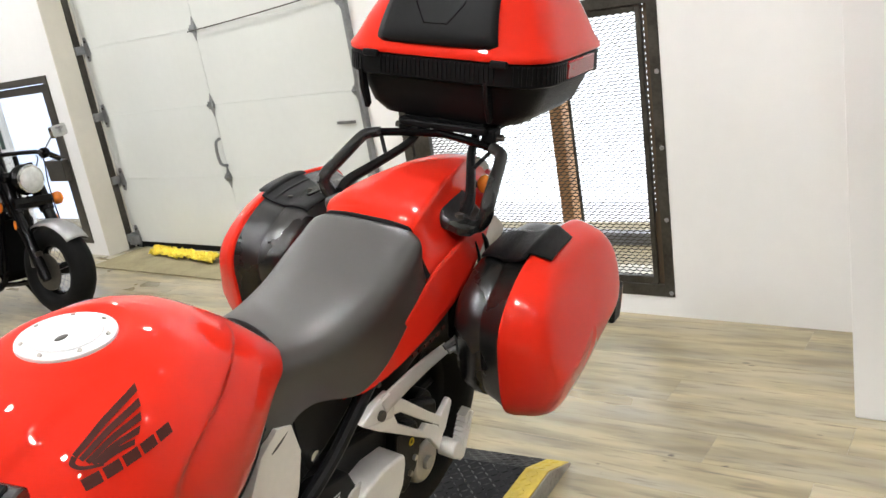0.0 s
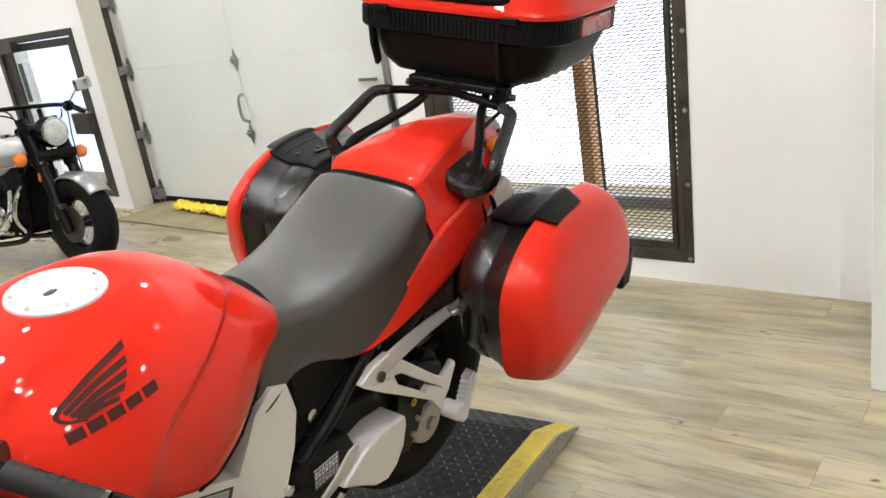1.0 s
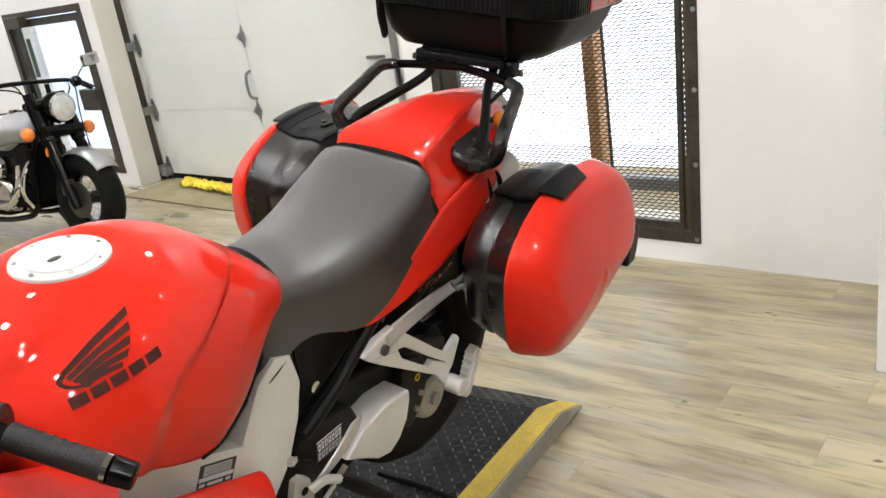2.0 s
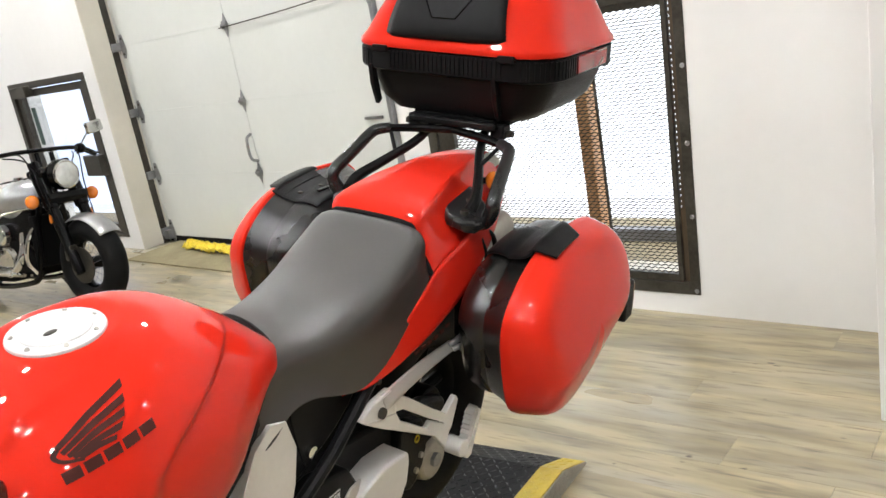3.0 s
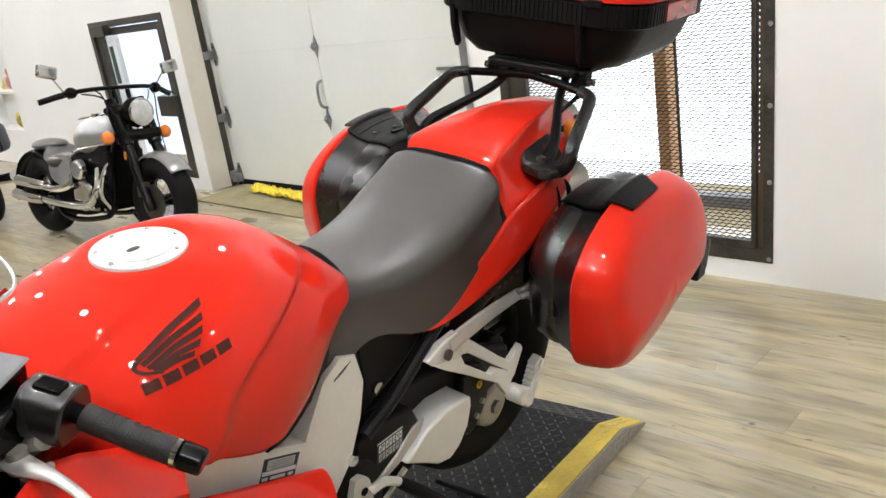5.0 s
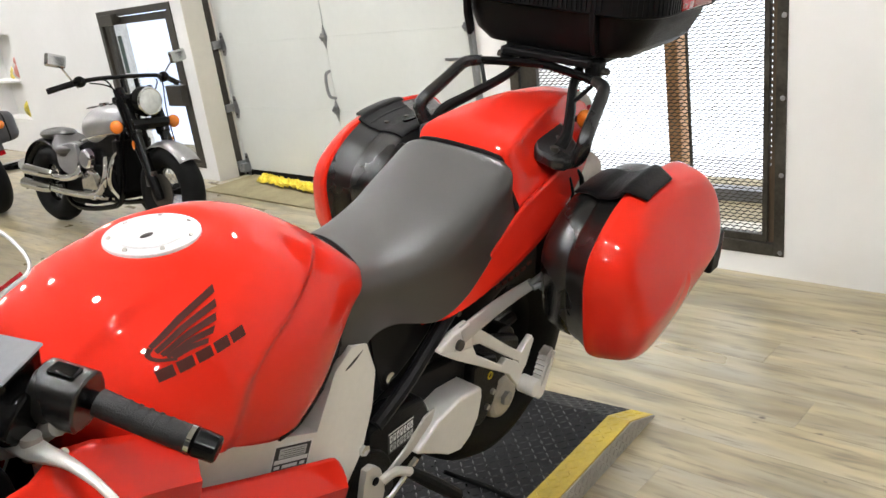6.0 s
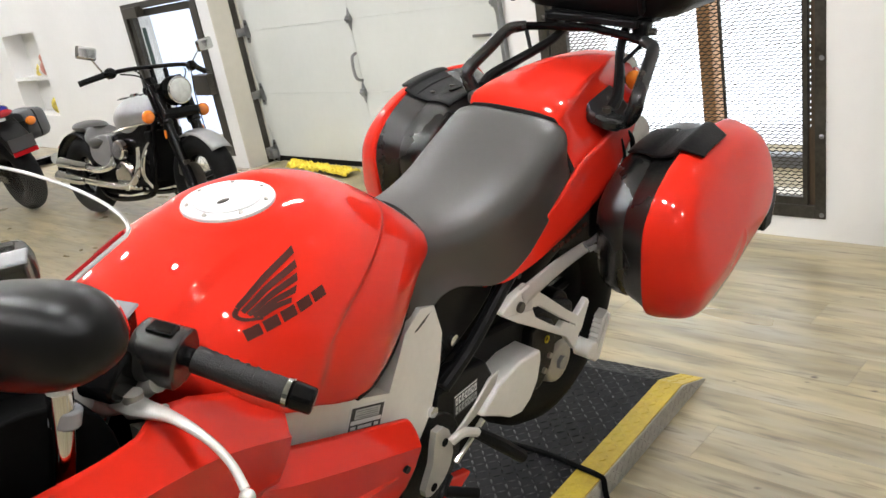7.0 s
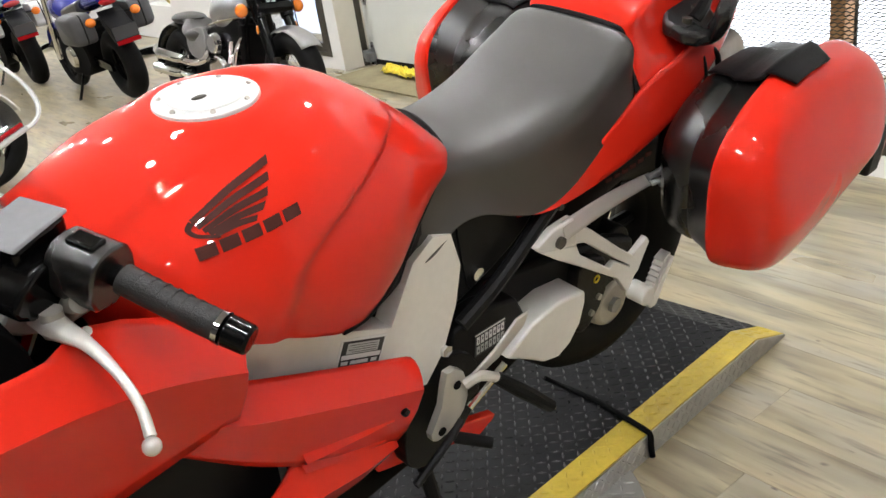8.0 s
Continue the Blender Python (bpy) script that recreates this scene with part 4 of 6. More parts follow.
LOWER = ([(0.112, 0.462), (0.18, 0.497), (0.24, 0.529), (0.287, 0.549), (0.33, 0.527), (0.385, 0.508), (0.48, 0.53), (0.62, 0.56), (0.70, 0.55), (0.74, 0.50)],
         [(0.112, 0.450), (0.175, 0.414), (0.255, 0.392), (0.36, 0.366), (0.55, 0.345), (0.70, 0.40), (0.74, 0.48)])


for side in (1, -1):
    s = 0.004 * (1 if side > 0 else -1)
    up = part("upper_fairing", panel(UPPER, side, CREASE_F, 1.1, 0.30), RED, bike, "glossy red upper fairing panel", solid=s, angle=28)
    mid = part("middle_fairing", panel(MIDDLE, side, CREASE_M, 0.9, 0.20), RED, bike, "red middle fairing panel", solid=s, angle=28)
    low = part("lower_fairing", panel(LOWER, side, CREASE_L, 0.42, 0.55), RED, bike, "red lower fairing panel", solid=s, angle=28)
    part("fairing_bolt", cyl((0.108, side * 0.172, 0.530), (0.108, side * 0.196, 0.530), 0.0065, seg=12), BLACK_PLASTIC, mid)
    part("fairing_screw", cyl((0.500, side * 0.183, 0.885), (0.500, side * 0.193, 0.893), 0.005, seg=12), CAST, up)
    part("fairing_screw", cyl((0.674, side * 0.203, 0.880), (0.674, side * 0.218, 0.888), 0.0055, seg=12), CAST, up)
    part("duct_panel", plate([(0.14, 0.56), (0.45, 0.72), (0.75, 0.72), (0.85, 0.55), (0.55, 0.38), (0.25, 0.42)], side * 0.14, side * 0.15), BLACK_PLASTIC, bike, "black radiator duct panel", bevel=0.004)
    part("duct_blade", plate([(0.289, 0.50), (0.297, 0.545), (0.303, 0.545), (0.301, 0.50)], side * 0.149, side * 0.157), CAST, bike, "thin duct blade")
# folds that fan out behind the duct
    for p0, p1, p2 in (((0.283, 0.553), (0.20, 0.536), (0.125, 0.520)), ((0.283, 0.532), (0.22, 0.503), (0.135, 0.478))):
        def fold(u, v, a=Vector(p0), b=Vector(p1), c=Vector(p2)):
            q = a.lerp(b, 2 * u) if u < 0.5 else b.lerp(c, 2 * u - 1)
            zc, y = lerp_table(CREASE_M, q.x)
            z = q.y + (v - 0.5) * 0.026 * (1 - 0.55 * u)
            return (q.x, side * (y - abs(zc - z) * 0.20 - 0.35 * (z - zc) ** 2 + 0.0125 * (1 - 0.8 * u) * max(0, 1 - abs(2 * v - 1)) - 0.001), z)
        part("fairing_fold", sheet(fold, 14, 8), RED, low, angle=40)
part("belly_fin", plate([(-0.185, 0.275), (-0.170, 0.262), (-0.141, 0.248), (-0.02, 0.292), (0.10, 0.33), (0.10, 0.38), (-0.02, 0.335)], 0.085, 0.105), RED, bike, "red belly fairing fin", bevel=0.003)
part("cockpit", plate([(0.55, 0.88), (0.60, 0.945), (0.72, 0.965), (0.92, 0.98), (0.98, 0.80), (0.70, 0.70), (0.56, 0.76)], -0.17, 0.17, 3), BLACK_MATT, bike, "black cockpit inner panel", bevel=0.01)
part("instrument_pod", plate([(0.60, 0.93), (0.60, 0.985), (0.70, 1.02), (0.80, 1.0), (0.80, 0.93)], -0.13, 0.13, 3), BLACK_PLASTIC, bike, "black instrument pod", bevel=0.01)
for k, y in enumerate((-0.075, 0.0, 0.075)):
    part("dial", cyl((0.603, y, 0.955), (0.594, y, 0.958), 0.034, seg=24), BLACK_GLOSS, bike, "round black instrument dial")
for side in (1, -1):
    tb = part("hose_tube", tube([(0.598, side * 0.176, 0.965), (0.606, side * 0.178, 0.92), (0.622, side * 0.178, 0.85)], 0.013, 12, 4), CHROME, bike, "bright metal tube behind the fairing")
    part("hose_collar", cyl((0.596, side * 0.176, 0.945), (0.602, side * 0.177, 0.925), 0.017, 0.016, seg=20), GREY_LID, tb, "grey plastic collar", bevel=0.003)
part("steering_lock", box(0.42, 0.50, -0.04, 0.04, 0.80, 0.895), BLACK_MATT, bike, bevel=0.01)


def screen(u, v):
    """Clear screen: u across, v from the front foot to the trailing edge."""
    a = (u - 0.5) * 2
    w = 0.195 - 0.012 * v
    y = w * math.sin(a * 1.25) / math.sin(1.25)
    drop = 1 - math.cos(a * 1.25)
    z = 0.985 + 0.106 * v ** 1.1 - drop * (0.075 - 0.088 * v)
    x = 0.98 - 0.53 * v + drop * 0.07 * v
    return (x, y, z)


part("windscreen", sheet(screen, 24, 16), CLEAR, bike, "clear curved windscreen")
ACRYLIC_EDGE = mat("acrylic_edge", (0.62, 0.63, 0.62), 0.25, coat=0.5, var=0.1, scale=30)
edge = [screen(i / 16, 1.0) for i in range(17)]
part("screen_edge", tube(edge, 0.0022, 6, 2), ACRYLIC_EDGE, bike, "bright polished screen edge")
for u in (0, 1):
    part("screen_edge", tube([screen(u, 1 - i / 10) for i in range(6)], 0.0022, 6, 2), ACRYLIC_EDGE, bike, "bright polished screen edge")
    part("screen_edge", tube([Vector(screen(u, 1 - i / 10)) + Vector((0.002, 0, 0.0048)) for i in range(6)], 0.0020, 6, 2), RED_LENS, bike, "red tinted screen edge")


def pod(c, r, s, m, e):
    """A blunt rounded shell: a ball with its sides swelled towards a box."""
    bm = bmesh.new()
    bmesh.ops.create_uvsphere(bm, u_segments=36, v_segments=22, radius=1)
    for v in bm.verts:
        q = Vector([math.copysign(abs(k) ** e, k) for k in v.co])
        v.co = Vector(c) + m.to_3x3() @ Vector((q.x * s[0], q.y * s[1], q.z * s[2])) * r
    return bm


for side in (1, -1):
    turn = pose(0, 0, 0, 14 * side, 0, 10 * side)
    mirp = part("mirror", pod((0.668, side * 0.312, 1.118), 0.1, (0.42, 1.00, 0.40), turn, 0.78), SHELL_BLACK, bike, "black satin rear view mirror shell")
    part("mirror_glass", pod((0.660, side * 0.312, 1.117), 0.095, (0.40, 0.98, 0.38), turn, 0.78), CHROME, mirp, "mirror glass")
    part("mirror_stalk", tube([(0.675, side * 0.26, 1.12), (0.72, side * 0.215, 1.05), (0.76, side * 0.18, 0.99)], [0.022, 0.02, 0.026], 10, 4), BLACK_GLOSS, mirp)


# ---------- luggage ----------
# outline of the seam between the two halves, in x and z
PAN_OUT = [(-0.605, 0.886), (-0.537, 0.854), (-0.483, 0.806), (-0.463, 0.755), (-0.470, 0.69), (-0.487, 0.615), (-0.512, 0.566), (-0.56, 0.538), (-0.63, 0.529), (-0.72, 0.550), (-0.81, 0.610), (-0.880, 0.670), (-0.928, 0.748), (-0.922, 0.830), (-0.868, 0.884), (-0.77, 0.899), (-0.68, 0.898)]
PAN_TOP = [(-0.93, 0.82), (-0.868, 0.884), (-0.77, 0.899), (-0.68, 0.898), (-0.605, 0.886), (-0.537, 0.854), (-0.483, 0.806)]
PAN_INNER = [(0.170, 0.092), (0.176, 0.068), (0.187, 0.046), (0.203, 0.033), (0.225, 0.027), (0.247, 0.0255), (0.254, 0.0285), (0.261, 0.0245), (0.280, 0.019), (0.296, 0.011), (0.3075, 0.006)]
PAN_SHELL = [(0.3035, 0.006), (0.307, 0.0005), (0.311, 0.0), (0.334, 0.0012), (0.338, 0.0034), (0.366, 0.0075), (0.390, 0.0135), (0.408, 0.022), (0.420, 0.033), (0.427, 0.048), (0.4305, 0.075), (0.433, 0.13), (0.435, 0.20)]


PAN_LEAN = 0.26


def pan_ring(y, inset, side):
    c = Vector((-0.70, 0, 0.725))
    out = []
    for p in spline([(x, 0, z) for x, z in PAN_OUT], 5, True):
        d = p - c
        q = c + d * max(0.05, (d.length - inset) / d.length)
        # the shell leans inwards above and below its waist; that on the exhaust side is shallower
        waist = 0.685 - 0.16 * (q.x + 0.70)
        lean = max(0.0, y - 0.311) / 0.12 * (PAN_LEAN * max(0.0, q.z - waist) + 0.24 * max(0.0, waist - q.z))
        yy = y - lean
        out.append((q.x, side * (yy if side > 0 or yy < 0.311 else 0.311 + 0.72 * (yy - 0.311)), q.z))
    return out


def pan_top(x, y):
    """Height of the case's upper side."""
    y = y if y < 0.311 else 0.311 + (y - 0.311) / (1 - PAN_LEAN * 0.19 / 0.12)
    return lerp_table(PAN_TOP, x)[0] - 0.93 * lin_table(PAN_INNER[:-1] + PAN_SHELL[1:], y)[0]


def pannier(side):
    t = thing("pannier", BIKE if side > 0 else BIKE @ pose(0.004, -0.066, 0.024), "hard pannier with glossy red shell and black inner half", "pannier", "panniers of the red motorcycle")
    part("inner_shell", loft([pan_ring(y, i, side) for y, i in PAN_INNER]), SATIN_BLACK, t, "satin black plastic inner half", angle=50)
    part("outer_shell", loft([pan_ring(y, i, side) for y, i in PAN_SHELL]), RED, t, "glossy red outer shell", sub=1, angle=60)

    # carrying latch: a plate on the inner half, and a flap that folds over the seam
    def cover_pt(u, v):
        y = 0.196 + 0.113 * v
        x = -0.612 + 0.026 * v - (0.118 + 0.030 * v) * u
        return (x, side * y, pan_top(x, y) + 0.0035 + 0.002 * v)
    la = part("latch_cover", sheet(cover_pt, 14, 10), BLACK_PLASTIC, t, "black latch cover", solid=0.006 * -side, bevel=0.0015, segs=2)

    def flap_pt(u, v):
        y = 0.300 + (0.054 if side > 0 else 0.039) * v
        x = -0.596 - 0.012 * v - (0.150 - 0.042 * v) * u
        return (x, side * y, pan_top(x, y) + 0.0062 - 0.0015 * v)
    part("latch_flap", sheet(flap_pt, 12, 10), BLACK_PLASTIC, t, "black latch flap", solid=0.006 * -side, bevel=0.0015, segs=2)
    part("latch_ridge", tube([(-0.603 - 0.13 * k / 5, side * 0.283, pan_top(-0.603 - 0.13 * k / 5, 0.283) + 0.005) for k in range(6)], 0.0025, 6, 2), BLACK_PLASTIC, la)
    part("latch_slot", box(-0.700, -0.655, side * 0.222, side * 0.232, pan_top(-0.68, 0.227) + 0.002, pan_top(-0.68, 0.227) + 0.0075), BLACK_GLOSS, la, "dark key slot", bevel=0.002)
    for x, y in ((-0.632, 0.262), (-0.690, 0.248)):
        part("latch_screw", cyl((x, side * y, pan_top(x, y) + 0.003), (x, side * y, pan_top(x, y) + 0.0065), 0.006, seg=12), STEEL, la)
    part("bracket", box(-0.74, -0.58, side * 0.13, side * 0.18, 0.66, 0.78), BLACK_PLASTIC, t, bevel=0.006)
    part("hinge_hook", tube([(-0.548, side * 0.172, 0.655), (-0.530, side * 0.178, 0.672), (-0.515, side * 0.170, 0.668)], 0.006, 8, 4), GALV, t, "bright mounting hook")
    part("reflector", box(-0.955, -0.915, side * 0.352, side * 0.408, 0.640, 0.720), RED_LENS, t, "red rear reflector", bevel=0.008)
    part("reflector_base", box(-0.935, -0.885, side * 0.345, side * 0.412, 0.632, 0.728), BLACK_PLASTIC, t, bevel=0.006)
    return t


pannier(1)
pannier(-1)


def rrect(hx, hy, r, n=5, cx=0.0):
    pts = []
    for q, (sx, sy) in enumerate(((1, 1), (-1, 1), (-1, -1), (1, -1))):
        for j in range(n + 1):
            a = math.pi / 2 * (q + j / n)
            pts.append((cx + sx * (hx - r) + r * math.cos(a), sy * (hy - r) + r * math.sin(a)))
    return pts


def top_case():
    t = thing("top_case", BIKE @ pose(0, -0.028, 0), "large top case with glossy red lid over a black base", "top case")
    C = -1.0

    def ring(z, hx, hy, r, dx=0.0):
        return [(x, y, z) for x, y in rrect(hx, hy, r, 6, C + dx)]
    part("base", loft([ring(1.082, 0.14, 0.155, 0.05), ring(1.085, 0.165, 0.185, 0.06), ring(1.11, 0.18, 0.215, 0.07), ring(1.16, 0.19, 0.24, 0.08), ring(1.186, 0.193, 0.246, 0.085)]), BLACK_PLASTIC, t, "black plastic case base", angle=40)
    for y in (-0.205, 0.125):
        part("base_rib", plate([(C + 0.172, 1.10), (C + 0.196, 1.19), (C + 0.212, 1.19), (C + 0.205, 1.14), (C + 0.186, 1.09)], y, y + 0.012), BLACK_PLASTIC, t, bevel=0.003)
    band = part("band", loft([ring(1.178, 0.202, 0.258, 0.09), ring(1.182, 0.21, 0.266, 0.095), ring(1.228, 0.21, 0.266, 0.095), ring(1.232, 0.205, 0.26, 0.09)]), BLACK_PLASTIC, t, "black ribbed belt", angle=40)
    o = rrect(0.2105, 0.2665, 0.095, 10, C)
    # ribs on the belt
    per = [Vector((x, y, 0)) for x, y in o]
    total, acc = 0, []
    for i, p in enumerate(per):
        q = per[(i + 1) % len(per)]
        acc.append((total, p, q))
        total += (q - p).length
    n = 150
    bmr = bmesh.new()
    for k in range(n):
        s = total * k / n
        st, p, q = [a for a in acc if a[0] <= s][-1]
        if (q - p).length < 1e-6:
            continue
        w = p.lerp(q, (s - st) / (q - p).length)
        if w.x < C - 0.02 or (abs(abs(w.y) - 0.17) < 0.02 and w.x > C):
            continue
        ang = math.atan2((q - p).y, (q - p).x)
        add_box(bmr, -0.0026, 0.0026, -0.002, 0.002, 1.186, 1.225, m=Matrix.Translation((w.x, w.y, 0)) @ Matrix.Rotation(ang, 4, "Z"))
    part("belt_ribs", bmr, BLACK_PLASTIC, band, smooth=False)["kind"] = "stuff"
    part("lid", loft([ring(1.226, 0.205, 0.262, 0.095), ring(1.232, 0.216, 0.272, 0.10), ring(1.246, 0.216, 0.273, 0.10), ring(1.255, 0.205, 0.262, 0.10), ring(1.30, 0.192, 0.245, 0.105, -0.005), ring(1.35, 0.172, 0.222, 0.11, -0.012), ring(1.40, 0.14, 0.185, 0.11, -0.02), ring(1.425, 0.10, 0.14, 0.09, -0.025), ring(1.432, 0.04, 0.06, 0.04, -0.03)]), RED, t, "glossy red lid", sub=1, angle=60)
    for side in (1, -1):
        part("side_reflector", box(C - 0.10, C + 0.07, side * 0.262, side * 0.2695, 1.185, 1.226), RED_LENS, t, "red side reflector", bevel=0.004)
        part("hinge", box(C + 0.19, C + 0.222, side * 0.165 - 0.02, side * 0.165 + 0.02, 1.222, 1.238), BLACK_PLASTIC, t, bevel=0.003)

    def pad_pt(u, v, off):
        z = 1.258 + 0.15 * v
        y = (u - 0.5) * (0.315 - 0.06 * v)
        xf = lerp_table([(1.25, 0.205), (1.30, 0.187), (1.35, 0.160), (1.40, 0.12), (1.43, 0.08)], z)[0]
        round_ = 0.008 * ((2 * abs(u - 0.5)) ** 6 + (2 * abs(v - 0.5)) ** 6)
        return (C + xf + off - round_ - 0.09 * y * y / 0.05 * 0.1, y, z)
    bp = sheet(lambda u, v: pad_pt(u, v, 0.017), 16, 14)
    pad = part("backrest_pad", bp, BLACK_PLASTIC, t, "black padded passenger backrest", solid=0.03)
    sm = [(-0.075, 1.42), (-0.06, 1.345), (-0.03, 1.305), (0.03, 1.305), (0.06, 1.345), (0.075, 1.42)]
    pts = []
    for y, z in sm:
        v = (z - 1.258) / 0.15
        u = y / (0.315 - 0.06 * v) + 0.5
        pts.append(pad_pt(u, min(1, v), 0.0178))
    part("pad_seam", tube(pts, 0.0016, 6, 1, smooth=False), BLACK_GLOSS, pad)
    part("mount_foot", box(C - 0.12, C + 0.16, -0.11, 0.11, 1.0725, 1.0835), BLACK_PLASTIC, t, "black mounting foot", bevel=0.004)
    return t


top_case()

# ---------- platform under the motorcycle ----------
PLAT = pose(0, 0.0345, 0, 0, 0, 4.2)
plat = thing("lift_platform", PLAT, "low tread-plate platform with yellow edges under the motorcycle", "platform")
XR, XS, XF, YL, YR, PH = -1.18, -1.04, 1.5, 0.222, -0.50, 0.06


def wedge(y0, y1, top=0.0, x1=XF):
    return plate([(XR, 0.0), (XR, 0.006 + top), (XS, PH + top), (x1, PH + top), (x1, 0.0)], y0, y1)


part("deck", wedge(YR + 0.072, YL - 0.072), PLATE_BLACK, plat, "black coated tread plate deck", smooth=False)
for y0, y1 in ((YL - 0.072, YL), (YR, YR + 0.072)):
    part("edge_stripe", wedge(y0 + 0.0005, y1 - 0.0005, 0.0012), YELLOW, plat, "yellow painted edge stripe", smooth=False)
part("side_plate", plate([(XR, 0.0), (XR, 0.006), (XS, PH - 0.002), (XF, PH - 0.002), (XF, 0.0)], YL, YL + 0.004), PLATE_BARE, plat, "bare tread plate side", smooth=False)


def tread(bm, c, ang, n, L=0.024, W=0.0065, h=0.0022):
    """One raised lozenge on a plate: c its middle, ang its turn, n the plate's turn."""
    m = Matrix.Translation(c) @ n @ Matrix.Rotation(ang, 4, "Z")
    k = [m @ Vector(p) for p in ((-L / 2, 0, 0), (0, -W / 2, 0), (L / 2, 0, 0), (0, W / 2, 0), (-L / 4, 0, h), (L / 4, 0, h))]
    v = [bm.verts.new(p) for p in k]
    for f in ((0, 1, 4), (1, 5, 4), (1, 2, 5), (2, 3, 5), (3, 4, 5), (3, 0, 4)):
        bm.faces.new([v[i] for i in f])


bmt_, bmy = bmesh.new(), bmesh.new()
P_ = 0.0235
ident = Matrix()
slope = Matrix.Rotation(-math.atan2(PH - 0.006, XS - XR), 4, "Y")
for i in range(int((XF - XR) / P_)):
    for j in range(int((YL - YR) / P_)):
        x, y = XR + 0.012 + i * P_, YR + 0.01 + j * P_
        if x > 0.6:
            continue
        on_slope = x < XS
        z = PH if not on_slope else 0.006 + (x - XR) / (XS - XR) * (PH - 0.006)
        yel = y > YL - 0.072 or y < YR + 0.072
        tread(bmy if yel else bmt_, (x, y, z + (0.0012 if yel else 0)), radians(45 if (i + j) % 2 else -45), slope if on_slope else ident)
part("deck_treads", bmt_, PLATE_GLINT, plat, smooth=False)["kind"] = "stuff"
part("stripe_treads", bmy, YELLOW, plat, smooth=False)["kind"] = "stuff"
bms = bmesh.new()
sidem = Matrix.Rotation(radians(-90), 4, "X")
for i in range(int((XF - XR) / 0.019)):
    for j in range(3):
        x = XR + 0.03 + i * 0.019
        z = 0.010 + j * 0.018
        if x < XS and z > 0.006 + (x - XR) / (XS - XR) * PH - 0.012:
            continue
        tread(bms, (x, YL + 0.004, z), radians(45 if (i + j) % 2 else -45), sidem, 0.021, 0.0055, 0.002)
part("side_treads", bms, PLATE_BARE, plat, smooth=False)["kind"] = "stuff"

disc = thing("turntable_disc", pose(-0.14, 0.06, 0), "round bare tread-plate turntable disc under the platform", "turntable")
part("plate", cyl((0, 0, 0.0), (0, 0, 0.010), 0.40, seg=72), PLATE_BARE, disc, "bare tread plate", bevel=0.002)
bmd = bmesh.new()
for i in range(-17, 18):
    for j in range(-17, 18):
        x, y = i * 0.0235, j * 0.0235
        if x * x + y * y < 0.385 ** 2 and y > 0.1:
            tread(bmd, (x, y, 0.010), radians(45 if (i + j) % 2 else -45), ident)
part("plate_treads", bmd, PLATE_BARE, disc, smooth=False)["kind"] = "stuff"
strap = thing("strap", PLAT, "black tie-down strap wrapped over the platform edge", "strap")
part("webbing", tube([(-0.595, -0.02, 0.066), (-0.590, 0.06, 0.067), (-0.576, 0.14, 0.067), (-0.563, 0.214, 0.067), (-0.560, 0.231, 0.060), (-0.559, 0.232, 0.03), (-0.557, 0.236, 0.006)], 0.0068, 8, 5), BLACK_MATT, strap, "black webbing")
part("hook", tube([(-0.595, -0.02, 0.066), (-0.59, -0.06, 0.07), (-0.57, -0.08, 0.09)], 0.006, 8, 3), BLACK_MATT, strap)

# ---------- barred window ----------
win = tagged(new("window_1"), "steel framed window with expanded metal mesh", kind="structure")
win.matrix_world = WW
Y0, Y1, Z0, Z1 = -1.21, 0.106, 0.088, 1.312
for nm, a in (("frame_stile", (-0.10, 0.006, Y1 - 0.040, Y1, Z0, Z1)), ("frame_stile", (-0.10, 0.006, Y0, Y0 + 0.052, Z0, Z1)), ("frame_rail", (-0.10, 0.006, Y0 + 0.052, Y1 - 0.040, Z0, Z0 + 0.05)), ("frame_rail", (-0.10, 0.006, Y0 + 0.052, Y1 - 0.040, Z1 - 0.045, Z1))):
    part(nm, box(*a), STEEL, win, "dark raw steel frame", smooth=False, bevel=0.002)
for nm, a in (("inner_stile", (-0.03, -0.004, Y1 - 0.092, Y1 - 0.070, Z0 + 0.05, Z1 - 0.045)), ("inner_stile", (-0.03, -0.004, Y0 + 0.058, Y0 + 0.15, Z0 + 0.05, Z1 - 0.045)), ("inner_rail", (-0.03, -0.004, Y0 + 0.15, Y1 - 0.092, Z0 + 0.05, Z0 + 0.082)), ("inner_rail", (-0.03, -0.004, Y0 + 0.15, Y1 - 0.092, Z1 - 0.07, Z1 - 0.045))):
    part(nm, box(*a), STEEL, win, "dark steel inner frame", smooth=False, bevel=0.002)
for z in (0.105, 0.42, 0.715, 1.012, 1.29):
    for y in (Y1 - 0.014,):
        part("frame_bolt", ball((0.006, y, z), 0.010, (0.5, 1, 1)), GALV, win, "bright bolt head")
RUSTY = mat("rusty_brown_steel", (0.13, 0.085, 0.045), 0.6, 0.2, scale=9, rough_var=0.1, stretch=(1, 1, 0.25), color2=(0.045, 0.035, 0.026), bump=0.2, bump_scale=120)
part("channel", box(-0.05, -0.014, Y1 - 0.0625, Y1 - 0.040, Z0 + 0.05, Z1 - 0.045), RUSTY, win, "rusty brown steel channel", smooth=False, bevel=0.002)
bmp = bmesh.new()
add_box(bmp, -0.035, -0.016, Y1 - 0.070, Y1 - 0.0625, Z0 + 0.05, Z0 + 0.36)
for k in range(36):
    add_box(bmp, -0.035, -0.016, Y1 - 0.070, Y1 - 0.0625, Z0 + 0.372 + 0.0232 * k, Z0 + 0.384 + 0.0232 * k)
part("slotted_strip", bmp, RUSTY, win, "slotted steel strip", smooth=False)["kind"] = "stuff"
